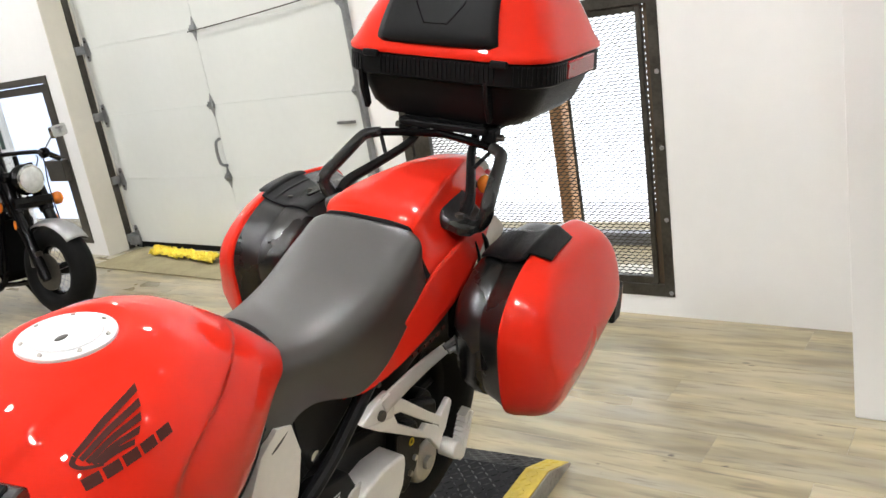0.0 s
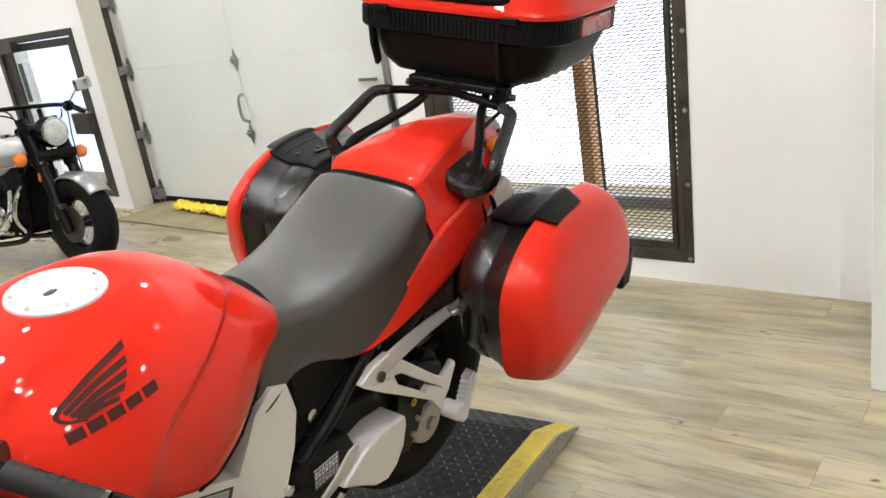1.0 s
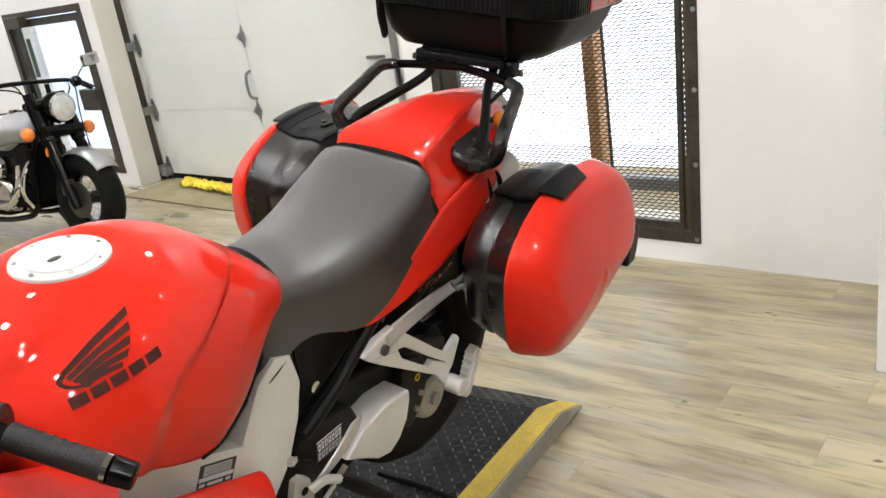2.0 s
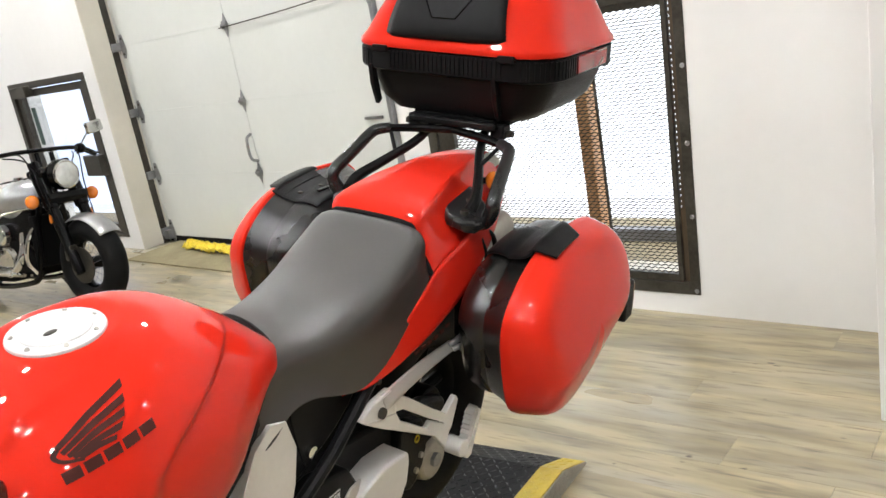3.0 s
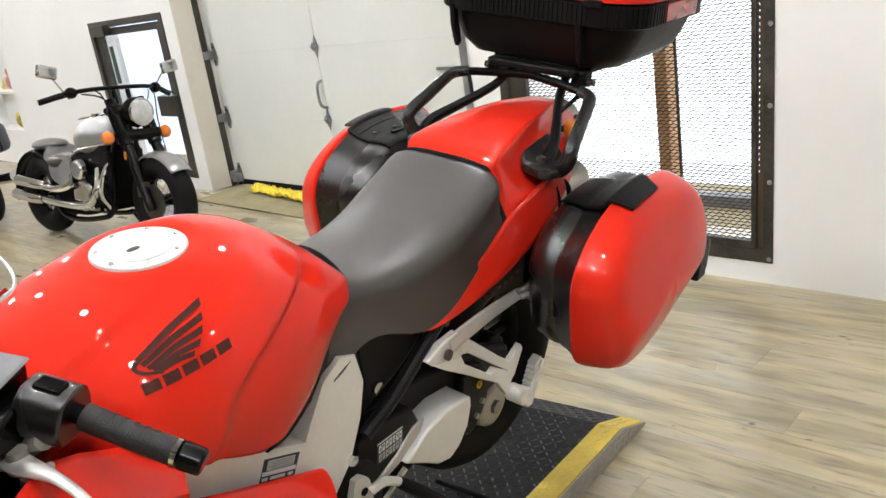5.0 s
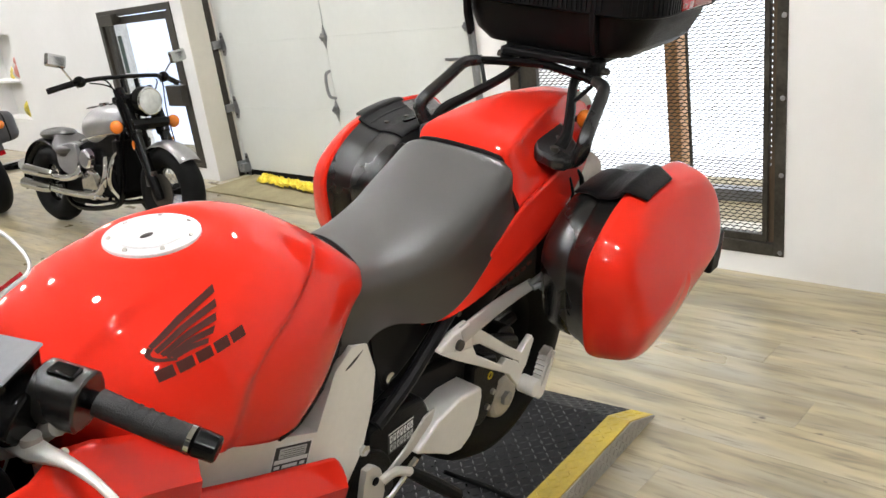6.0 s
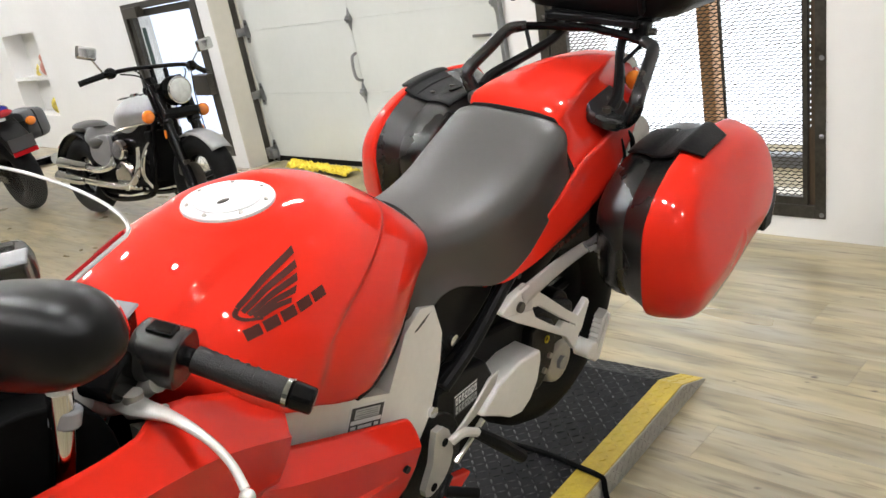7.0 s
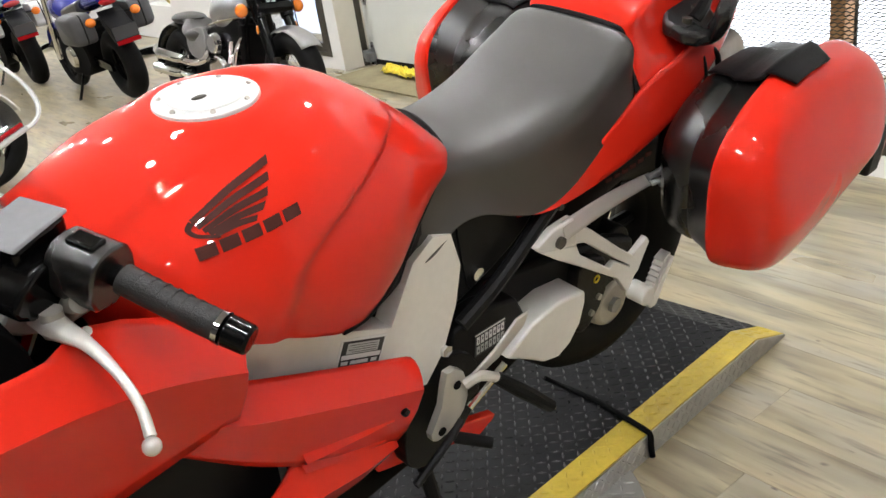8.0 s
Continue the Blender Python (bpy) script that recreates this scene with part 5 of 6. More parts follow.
# expanded mesh of thin strands
bmm = bmesh.new()
DY, DZ = 0.030, 0.0135
ya, yb, za, zb = Y0 + 0.14, Y1 - 0.050, Z0 + 0.07, Z1 - 0.05
ny, nz = int((yb - ya) / DY), int((zb - za) / DZ)
for i in range(ny):
    for j in range(nz):
        y, z = ya + i * DY, za + j * DZ
        for a, b in (((y, z), (y + DY / 2, z + DZ / 2)), ((y + DY / 2, z + DZ / 2), (y + DY, z))) if j % 2 == 0 else (((y, z + DZ / 2), (y + DY / 2, z)), ((y + DY / 2, z), (y + DY, z + DZ / 2))):
            t = 0.0029
            v = [bmm.verts.new((-0.02, a[0], a[1] - t)), bmm.verts.new((-0.02, b[0], b[1] - t)), bmm.verts.new((-0.017, b[0], b[1] + t)), bmm.verts.new((-0.017, a[0], a[1] + t))]
            bmm.faces.new(v)
msh = part("mesh_screen", bmm, STEEL, win, "expanded metal mesh", smooth=False)
msh["kind"] = "stuff"
# the frame hangs a little out of plumb
for o in win.children:
    for v in o.data.vertices:
        v.co.y += 0.028 * (v.co.z - Z0)
# what stands outside the window
post = thing("brown_post", WW, "brown painted wooden post outside the window", "post")
part("shaft", box(-0.50, -0.42, -0.62, -0.555, 0.0, 2.4), BROWN_POST, post, smooth=False, bevel=0.004)
grate = thing("outer_mesh_panel", WW, "dark mesh panel edge outside the window", "mesh panel")
part("edge_bar", box(-0.46, -0.45, -0.531, -0.519, 0.0, 2.4), STEEL, grate, smooth=False)
structure("outside_ground", box(-9, -2.95, -16, 4, -0.3, -0.02), CONCRETE, "snow-covered ground outside", smooth=False)
structure("outside_kerb", box(-3.36, -3.28, -2.2, 2.0, -0.02, 0.058), TRIM_GREY, "dark low kerb outside the window", smooth=False, bevel=0.006)
structure("backdrop_outside", box(-4.3, -4.2, -16, 5, -0.02, 6), OUTSIDE_GLOW, "bright overcast daylight outside", smooth=False)

# ---------- garage door ----------
GD = wall_matrix(-2.482 - 0.235, 0.0, -3.18)
gd = tagged(new("garage_door"), "white sectional garage door with hinges and lift handle", kind="structure")
gd.matrix_world = GD
ROWS_Z = [0.045, 0.54, 1.02, 1.505, 1.99, 2.45]
GY0, GY1 = -4.44, -1.70
for a, b in zip(ROWS_Z, ROWS_Z[1:]):
    sec = part("section", box(-0.05, 0.0, GY0, GY1, a + 0.0004, b - 0.0004), DOOR_PAINT, gd, smooth=False, bevel=0.0012)
    for y in (GY0 + 0.02, (GY0 + GY1) / 2 - 0.03, GY1 - 0.05):
        part("end_stile", box(0.0, 0.0035, y - 0.04, y + 0.04, a + 0.01, b - 0.01), DOOR_PAINT, sec, smooth=False, bevel=0.001)
part("backing", box(-0.075, -0.052, GY0, GY1, 0.0, ROWS_Z[-1]), DOOR_PAINT, gd, smooth=False)
part("bottom_seal", box(-0.045, 0.004, GY0, GY1, 0.0, 0.045), RUBBER, gd, "black rubber bottom seal", smooth=False)
for z in ROWS_Z[1:5]:
    for y, s in ((GY0 + 0.03, 1), (-3.06, 1), (GY1 - 0.06, 1)):
        hg = part("hinge", plate([(-0.03, 0), (0, 0.075), (0.03, 0), (0, -0.075)], 0.004, 0.008), GALV, gd, "galvanised hinge", smooth=False)
        hg.matrix_local = pose(0, y, z, 0, 0, -90)
        hg2 = part("hinge_knuckle", cyl((0.014, y - 0.028, z), (0.014, y + 0.028, z), 0.013, seg=10), GALV, gd)
        hg3 = part("hinge_leaf", box(0.004, 0.022, y - 0.022, y + 0.022, z - 0.025, z + 0.025), GALV, gd, smooth=False, bevel=0.003)
for z in (0.09, 0.54, 1.02, 1.505, 1.99):
    part("roller", cyl((0.045, GY0 - 0.01, z), (0.045, GY0 + 0.06, z), 0.012, seg=10), GALV, gd)
    part("roller_bracket", box(0.004, 0.075, GY0 + 0.05, GY0 + 0.072, z - 0.03, z + 0.03), GALV, gd, smooth=False, bevel=0.004)
    lf = part("bracket_leaf", plate([(-0.035, -0.03), (-0.01, 0.085), (0.02, 0.085), (0.035, 0.0), (0.02, -0.085), (-0.01, -0.085)], 0.004, 0.009), GALV, gd, smooth=False)
    lf.matrix_local = pose(0, GY0 + 0.10, z, 0, 0, -90)
    for dz in (-0.055, 0.055):
        part("leaf_bolt", cyl((0.008, GY0 + 0.10, z + dz), (0.016, GY0 + 0.10, z + dz), 0.008, seg=6), STEEL, gd)
part("track", box(0.02, 0.07, GY0 + 0.022, GY0 + 0.046, 0.0, 2.2), STEEL, gd, "galvanised steel track", smooth=False, bevel=0.003)
part("track", box(0.02, 0.07, GY1 - 0.01, GY1 + 0.015, 0.0, 2.2), GALV, gd, "galvanised steel track", smooth=False, bevel=0.003)
part("corner_bracket", box(0.0, 0.06, GY0, GY0 + 0.12, 0.03, 0.10), GALV, gd, smooth=False, bevel=0.004)
part("lift_handle", tube([(0.01, -3.06, 0.80), (0.05, -3.055, 0.78), (0.055, -3.06, 0.70), (0.05, -3.05, 0.64), (0.01, -3.04, 0.62)], 0.010, 8, 5), GALV, gd, "galvanised lift handle")
part("lock_bar", box(0.005, 0.016, -1.96, -1.82, 0.84, 0.856), GALV, gd, smooth=False)
part("pull_cord", tube([(0.03, -3.10, 1.49), (0.03, -2.4, 1.52), (0.03, -1.76, 1.56)], 0.004, 6, 3), STEEL, gd, "thin pull cord")

mat_ = thing("floor_mat", pose(0, 0, 0), "olive brown rough mat on the floor before the garage door", "floor mat")
part("mat_sheet", box(-2.70, -2.24, -4.42, -1.6, 0.0, 0.012, m=pose(0, 0, 0, 0, 0, -3.18)), MAT_OLIVE, mat_, bevel=0.004)
cl = thing("yellow_rag", pose(-2.735, -3.52, 0.013, 0, 0, -8), "crumpled yellow cloth lying along the garage door", "cloth")


def rag(u, v):
    y = (u - 0.5) * 0.85
    x = (v - 0.5) * 0.16 * (0.7 + 0.5 * noise.noise(Vector((u * 9, 3, 0))))
    return (x + 0.02 * noise.noise(Vector((u * 14, v * 4, 1))), y, 0.012 + 0.05 * abs(noise.noise(Vector((u * 22, v * 9, 5)))) + 0.02 * (1 - (2 * v - 1) ** 2))


part("cloth", sheet(rag, 60, 14), YELLOW_CLOTH, cl, solid=0.004)

# ---------- glazed door in the side wall ----------
gdoor = tagged(new("door_1"), "dark steel framed glazed door with push bar box", kind="structure")
gdoor.matrix_world = WL
DY0, DY1, DZ0, DZ1 = -5.93, -4.60, 0.095, 1.38
for nm, a in (("frame_stile", (-0.10, 0.008, DY1 - 0.06, DY1, DZ0, DZ1)), ("frame_stile", (-0.10, 0.008, DY0, DY0 + 0.06, DZ0, DZ1)), ("frame_rail", (-0.10, 0.008, DY0 + 0.06, DY1 - 0.06, DZ1 - 0.055, DZ1)), ("frame_rail", (-0.10, 0.008, DY0 + 0.06, DY1 - 0.06, DZ0, DZ0 + 0.03))):
    part(nm, box(*a), STEEL, gdoor, "dark steel door frame", smooth=False, bevel=0.002)
for nm, a in (("leaf_stile", (-0.06, -0.012, DY1 - 0.145, DY1 - 0.072, DZ0 + 0.03, DZ1 - 0.06)), ("leaf_stile", (-0.06, -0.012, DY0 + 0.07, DY0 + 0.14, DZ0 + 0.03, DZ1 - 0.06)), ("leaf_rail", (-0.06, -0.012, DY0 + 0.14, DY1 - 0.145, DZ1 - 0.12, DZ1 - 0.06)), ("leaf_rail", (-0.06, -0.012, DY0 + 0.14, DY1 - 0.145, DZ0 + 0.03, DZ0 + 0.10))):
    part(nm, box(*a), STEEL, gdoor, "dark steel door leaf", smooth=False, bevel=0.002)
gl = part("pane", box(-0.040, -0.034, DY0 + 0.14, DY1 - 0.145, DZ0 + 0.10, DZ1 - 0.12), CLEAR, gdoor, "clear glass pane", smooth=False)
gl.visible_shadow = False
part("lock_box", box(-0.012, 0.06, DY1 - 0.27, DY1 - 0.02, 0.60, 0.76), STEEL, gdoor, "dark steel lock box", smooth=False, bevel=0.005)
part("door_closer", box(-0.012, 0.06, DY0 + 0.12, DY0 + 0.40, DZ1 - 0.12, DZ1 - 0.03), STEEL, gdoor, "dark door closer", smooth=False, bevel=0.006)
part("hanging_sign", box(-0.008, 0.0, DY0 + 0.30, DY0 + 0.36, 0.86, 1.17), mat("dark_green_tag", (0.02, 0.05, 0.04), 0.5), gdoor, "dark green hanging tag", smooth=False)
# the daylight on this outside wall is emission in its own material
CLAD_GLOW = glow_mat("pale_blue_wall_own_glow", (0.62, 0.72, 0.95), 0.75)
bd = structure("backdrop_cladding", box(-1.22, -1.20, -9.4, -6.85, 0.0, 2.4), CLAD_GLOW, "pale blue wall outside the glazed door, glowing in place of daylight", smooth=False)
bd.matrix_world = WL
ct = thing("corner_trim_post", WL, "thin grey corner post outside the glazed door", "post")
part("trim_board", box(-1.20, -1.16, -6.88, -6.80, 0, 2.4), TRIM_GREY, ct, smooth=False)
# niche shelf with toys
shelf = tagged(new("niche_shelf"), "white shelf board in the wall niche", kind="structure")
shelf.matrix_world = WL
part("shelf_board", box(-0.22, 0.0, -9.35, -8.27, 0.79, 0.82), WALL_PAINT, shelf, smooth=False, bevel=0.003)
for k, (y, h, c) in enumerate(((-8.50, 0.28, (0.6, 0.25, 0.2)), (-8.62, 0.20, (0.7, 0.68, 0.62)), (-8.80, 0.12, (0.75, 0.6, 0.15)))):
    o = thing("figurine", WL @ pose(-0.10, y, 0.822), "small painted ornament on the niche shelf", "ornament", "ornaments in the niche")
    bmf = bmesh.new()
    add_ball(bmf, (0, 0, h * 0.3), h * 0.3, (0.8, 0.9, 1))
    add_ball(bmf, (0, 0.02, h * 0.7), h * 0.2)
    add_cyl(bmf, (0, 0.03, h * 0.8), (0.01, 0.06, h * 1.1), 0.012, 0.006)
    part("body", bmf, mat("ornament_paint", c, 0.5, var=0.3, scale=30), o)
o = thing("figurine", WL @ pose(-0.10, -8.48, 0.391), "small yellow and black ornament in the niche", "ornament", "ornaments in the niche")
part("body", ball((0, 0, 0.10), 0.1, (0.8, 1.1, 1)), mat("ornament_yellow", (0.6, 0.45, 0.05), 0.5, var=0.8, scale=20), o)


# ---------- ceiling lamps ----------
k = 0
for x in (-1.75, 0.5, 2.3):
    for y in (-12.0, -9.6, -7.2, -4.8, -2.4, -0.2, 1.6, 3.1):
        lamp = thing("ceiling_lamp", pose(x, y, ROOM_H - 0.002), "round recessed ceiling lamp with white rim", "ceiling lamp", "ceiling lamps")
        part("rim", cyl((0, 0, -0.02), (0, 0, 0.0), 0.11, 0.12, seg=24), CEIL_PAINT, lamp)
        part("diffuser", cyl((0, 0, -0.024), (0, 0, -0.0205), 0.07, seg=24), LAMP_GLOW, lamp, "glowing diffuser")

# ---------- other motorcycles in the shop ----------
def spoked_wheel(parent, x, R, w, rim_mat, spokes=28, label="black tyre on a spoked wheel"):
    ty = part("wheel", torus((x, 0, R), (0, 1, 0), R - w * 0.5, w * 0.5, 44, 12), RUBBER, parent, label)
    bmk = torus((x, 0, R), (0, 1, 0), R - w * 0.95, 0.012, 40, 8, 2.6)
    part("rim", bmk, rim_mat, ty)
    part("hub", cyl((x, -0.07, R), (x, 0.07, R), 0.04, seg=16), rim_mat, ty)
    for k in range(spokes):
        a = 2 * math.pi * k / spokes
        s = 0.05 if k % 2 else -0.05
        part("spoke", cyl((x + 0.035 * math.cos(a), s, R + 0.035 * math.sin(a)), (x + (R - w * 0.95) * math.cos(a + 0.25), 0, R + (R - w * 0.95) * math.sin(a + 0.25)), 0.002, seg=5), GALV, ty)
    return ty


def mirror_pair(t, x, y, z, tilt=1):
    for s in (1, -1):
        m = part("mirror", box(x - 0.016, x + 0.016, s * y - 0.066, s * y + 0.066, z - 0.038, z + 0.042, m=Matrix.Translation((x, s * y, z)) @ Matrix.Rotation(radians(12 * s), 4, "X") @ Matrix.Translation((-x, -s * y, -z))), CHROME, t, "chrome rear view mirror", bevel=0.014, segs=3)
        part("mirror_stem", tube([(x - 0.02, s * (y - 0.03), z - 0.02), (x - 0.03, s * (y - 0.09), z - 0.10), (x - 0.03, s * (y - 0.14), z - 0.17)], 0.006, 6, 4), CHROME, m)


def cruiser(m):
    t = thing("cruiser_motorcycle", m, "black and silver cruiser motorcycle on its side stand", "motorcycle", "motorcycles in the shop")
    fw = spoked_wheel(t, 0.72, 0.295, 0.15, BLACK_GLOSS)
    rw = spoked_wheel(t, -0.70, 0.295, 0.165, BLACK_GLOSS)

    def fender(x0, R, a0, a1, hw, name, label, paint=SILVER_TANK):
        def fn(u, v):
            a = radians(a0 + (a1 - a0) * u)
            b = (v - 0.5) * 2
            r = R - 0.03 * b * b
            return (x0 + r * math.cos(a), hw * b, 0.295 + r * math.sin(a))
        return part(name, sheet(fn, 20, 8), paint, t, label, solid=0.004)
    fender(0.72, 0.322, 40, 118, 0.078, "front_fender", "brushed silver front fender")
    part("fender_stay", tube([(0.62, -0.075, 0.55), (0.66, -0.10, 0.45), (0.70, -0.10, 0.34)], 0.007, 6, 3), BLACK_GLOSS, t)
    fender(-0.70, 0.345, 40, 190, 0.105, "rear_fender", "black rear fender", BLACK_GLOSS)
    for s in (1, -1):
        f = part("fork_leg", cyl((0.72, s * 0.105, 0.27), (0.43, s * 0.105, 0.95), 0.033, 0.036, seg=16), BLACK_GLOSS, t, "black fork leg")
        part("fork_slider", cyl((0.73, s * 0.105, 0.25), (0.63, s * 0.105, 0.47), 0.028, seg=14), BLACK_GLOSS, f)
        sg = part("turn_signal", ball((0.52, s * 0.21, 0.72), 0.043, (0.8, 1, 1)), AMBER, t, "amber round turn signal")
        part("signal_stalk", cyl((0.51, s * 0.10, 0.725), (0.51, s * 0.19, 0.72), 0.010), BLACK_GLOSS, sg)
        g = part("grip", cyl((0.24, s * 0.475, 0.965), (0.32, s * 0.34, 1.005), 0.019, seg=12), RUBBER, t, "black rubber grip")
        part("switch_box", ball((0.335, s * 0.305, 1.012), 0.04, (1, 1.0, 0.9)), BLACK_GLOSS, g)
        part("lever", tube([(0.365, s * 0.30, 1.01), (0.35, s * 0.38, 0.985), (0.29, s * 0.48, 0.965)], 0.007, 6, 4), BLACK_GLOSS, g)
    part("disc_brake", cyl((0.72, -0.075, 0.295), (0.72, -0.082, 0.295), 0.115, seg=30), STEEL, t, "steel brake disc")
    part("handlebar", tube([(0.24, 0.475, 0.965), (0.32, 0.34, 1.005), (0.38, 0.20, 1.025), (0.40, 0, 1.028), (0.38, -0.20, 1.025), (0.32, -0.34, 1.005), (0.24, -0.475, 0.965)], 0.014, 8, 5), BLACK_GLOSS, t, "wide black handlebar")
    for s in (1, -1):
        part("riser", cyl((0.42, s * 0.05, 0.92), (0.40, s * 0.05, 1.01), 0.016), BLACK_GLOSS, t)
        part("cable", tube([(0.34, s * 0.24, 1.0), (0.46, s * 0.16, 0.96), (0.47, s * 0.06, 0.80), (0.40, s * 0.05, 0.66)], 0.005, 6, 5), BLACK_GLOSS, t, "black control cable")
    mirror_pair(t, 0.33, 0.44, 1.145)
    for s in (1, -1):
        part("fork_shroud", cyl((0.455, s * 0.105, 0.89), (0.555, s * 0.105, 0.655), 0.047, 0.044, seg=18), BLACK_GLOSS, t, "black fork shroud", bevel=0.006)
        part("fork_reflector", ball((0.575, s * 0.143, 0.60), 0.022, (0.5, 0.4, 1.3)), AMBER, t, "small amber fork reflector")
        part("brake_hose", tube([(0.36, s * 0.20, 1.02), (0.48, s * 0.19, 0.99), (0.54, s * 0.155, 0.80), (0.62, s * 0.14, 0.55), (0.70, s * 0.13, 0.36)], 0.0045, 6, 5), BLACK_GLOSS, t, "black brake hose")
    part("brake_caliper", box(0.62, 0.70, -0.125, -0.075, 0.33, 0.43), STEEL, t, "dark brake caliper", bevel=0.012, segs=3)
    part("crash_guard", tube([(0.33, -0.10, 0.56), (0.33, -0.17, 0.47), (0.31, -0.185, 0.34), (0.30, -0.12, 0.24)], 0.016, 10, 5), CHROME, t, "chrome engine guard")
    part("horn", cyl((0.36, 0.10, 0.52), (0.40, 0.14, 0.52), 0.045, 0.04, seg=18), CHROME, t, "chrome horn cover", bevel=0.006)
    part("air_cleaner", cyl((0.02, -0.13, 0.50), (0.02, -0.185, 0.50), 0.075, 0.066, seg=24), CHROME, t, "chrome air cleaner", bevel=0.012)
    part("tank_trim", tube([(0.30, -0.105, 0.67), (0.16, -0.165, 0.655), (0.0, -0.165, 0.625), (-0.12, -0.12, 0.615)], 0.007, 8, 5), CHROME, t, "chrome tank trim strip")
    part("tail_lamp", ball((-1.03, 0, 0.50), 0.045, (0.6, 1.3, 0.8)), RED_LENS, t, "red tail lamp")
    hl = part("headlamp", ball((0.54, 0, 0.865), 0.098, (0.72, 1, 1), 24, 16), BLACK_GLOSS, t, "black headlamp bowl")
    part("headlamp_rim", torus((0.603, 0, 0.865), (1, 0, 0), 0.082, 0.009, 32, 8), CHROME, hl)
    part("headlamp_lens", ball((0.600, 0, 0.865), 0.084, (0.35, 1, 1), 24, 14), HEADLAMP_GLASS, hl, "clear headlamp lens")
    part("yoke", plate([(0.38, 0.90), (0.52, 0.92), (0.52, 0.86), (0.40, 0.85)], -0.13, 0.13, 2), BLACK_GLOSS, t, bevel=0.006)
    part("lower_yoke", plate([(0.44, 0.74), (0.58, 0.76), (0.58, 0.69), (0.46, 0.68)], -0.13, 0.13, 2), BLACK_GLOSS, t, bevel=0.006)
    rings = []
    for k in range(13):
        u = k / 12
        x = 0.34 - 0.50 * u
        r = 0.02 + 0.135 * math.sin(math.pi * min(1, u * 0.93 + 0.07)) ** 0.7
        zc = 0.735 - 0.05 * u
        rings.append([(x, r * 1.12 * math.cos(a), zc + r * 0.95 * math.sin(a)) for a in (2 * math.pi * j / 20 for j in range(20))])
    tk = part("fuel_tank", loft(rings), SILVER_TANK, t, "brushed silver teardrop fuel tank", sub=1)
    part("filler_cap", cyl((0.14, -0.045, 0.845), (0.14, -0.047, 0.868), 0.03, seg=18), CHROME, tk)
    part("tank_console", sheet(lambda u, v: (0.20 - 0.30 * u, (v - 0.5) * 0.08, 0.862 - 0.02 * u - 0.01 * (2 * v - 1) ** 2), 8, 4), BLACK_GLOSS, tk, solid=0.006)

    def saddle(u, v):
        x = -0.10 - 0.42 * u
        b = (v - 0.5) * 2
        w = 0.10 + 0.10 * math.sin(math.pi * min(1, u * 1.1)) ** 0.8
        return (x, w * b, 0.60 + 0.10 * max(0, u - 0.55) ** 1.1 * 2.0 + 0.05 * (u < 0.01) - 0.05 * b ** 4 + 0.012 * b * b)
    part("seat", sheet(saddle, 20, 12), SEAT_VINYL, t, "black leather solo seat", solid=0.06)
    part("pillion_pad", ball((-0.60, 0, 0.655), 0.13, (1.3, 0.9, 0.35)), SEAT_VINYL, t, "black leather pillion pad")
    for s in (1, -1):
        part("side_cover", plate([(-0.12, 0.60), (-0.34, 0.57), (-0.36, 0.44), (-0.20, 0.38), (-0.12, 0.44)], s * 0.13, s * 0.16, 3), SILVER_TANK, t, "silver side cover", bevel=0.012)
    part("frame", tube([(0.40, 0, 0.84), (0.36, 0.09, 0.62), (0.33, 0.12, 0.26), (0.15, 0.13, 0.17), (-0.30, 0.13, 0.17), (-0.42, 0.12, 0.40)], 0.019, 8, 5), BLACK_GLOSS, t, "black frame tube")
    part("frame", tube([(0.40, 0, 0.84), (0.36, -0.09, 0.62), (0.33, -0.12, 0.26), (0.15, -0.13, 0.17), (-0.30, -0.13, 0.17), (-0.42, -0.12, 0.40)], 0.019, 8, 5), BLACK_GLOSS, t, "black frame tube")
    part("side_shroud", plate([(0.33, 0.66), (0.12, 0.63), (-0.12, 0.60), (-0.16, 0.44), (0.10, 0.38), (0.30, 0.36)], -0.12, 0.12, 2), BLACK_GLOSS, t, "black shroud under the tank", bevel=0.015)
    part("radiator", box(0.30, 0.36, -0.13, 0.13, 0.28, 0.62), BLACK_MATT, t, "black radiator", bevel=0.01)
    eng = part("engine", plate([(0.26, 0.22), (0.28, 0.40), (0.10, 0.46), (-0.22, 0.44), (-0.34, 0.34), (-0.30, 0.18)], -0.13, 0.13, 2), BLACK_MATT, t, "black v-twin engine block", bevel=0.02)
    for ang, x in ((24, 0.16), (-26, -0.10)):
        for k in range(8):
            fin = part("cylinder_fin", cyl((0, 0, 0.16 + 0.022 * k), (0, 0, 0.170 + 0.022 * k), 0.085, seg=18), BLACK_GLOSS if k < 6 else CHROME, eng)
            fin.matrix_local = pose(x - 0.02, 0, 0.28, 0, ang, 0)
    part("crank_cover", cyl((0.02, -0.13, 0.32), (0.02, -0.17, 0.32), 0.115, 0.10, seg=28), CHROME, eng, "chrome crank cover", bevel=0.01)
    part("crank_cover", cyl((0.02, 0.13, 0.32), (0.02, 0.17, 0.32), 0.115, 0.10, seg=28), CHROME, eng, "chrome crank cover", bevel=0.01)
    part("header_pipe", tube([(0.20, -0.12, 0.50), (0.27, -0.19, 0.38), (0.14, -0.20, 0.27), (-0.20, -0.20, 0.27), (-0.50, -0.20, 0.30)], 0.026, 12, 6), CHROME, t, "chrome exhaust header")
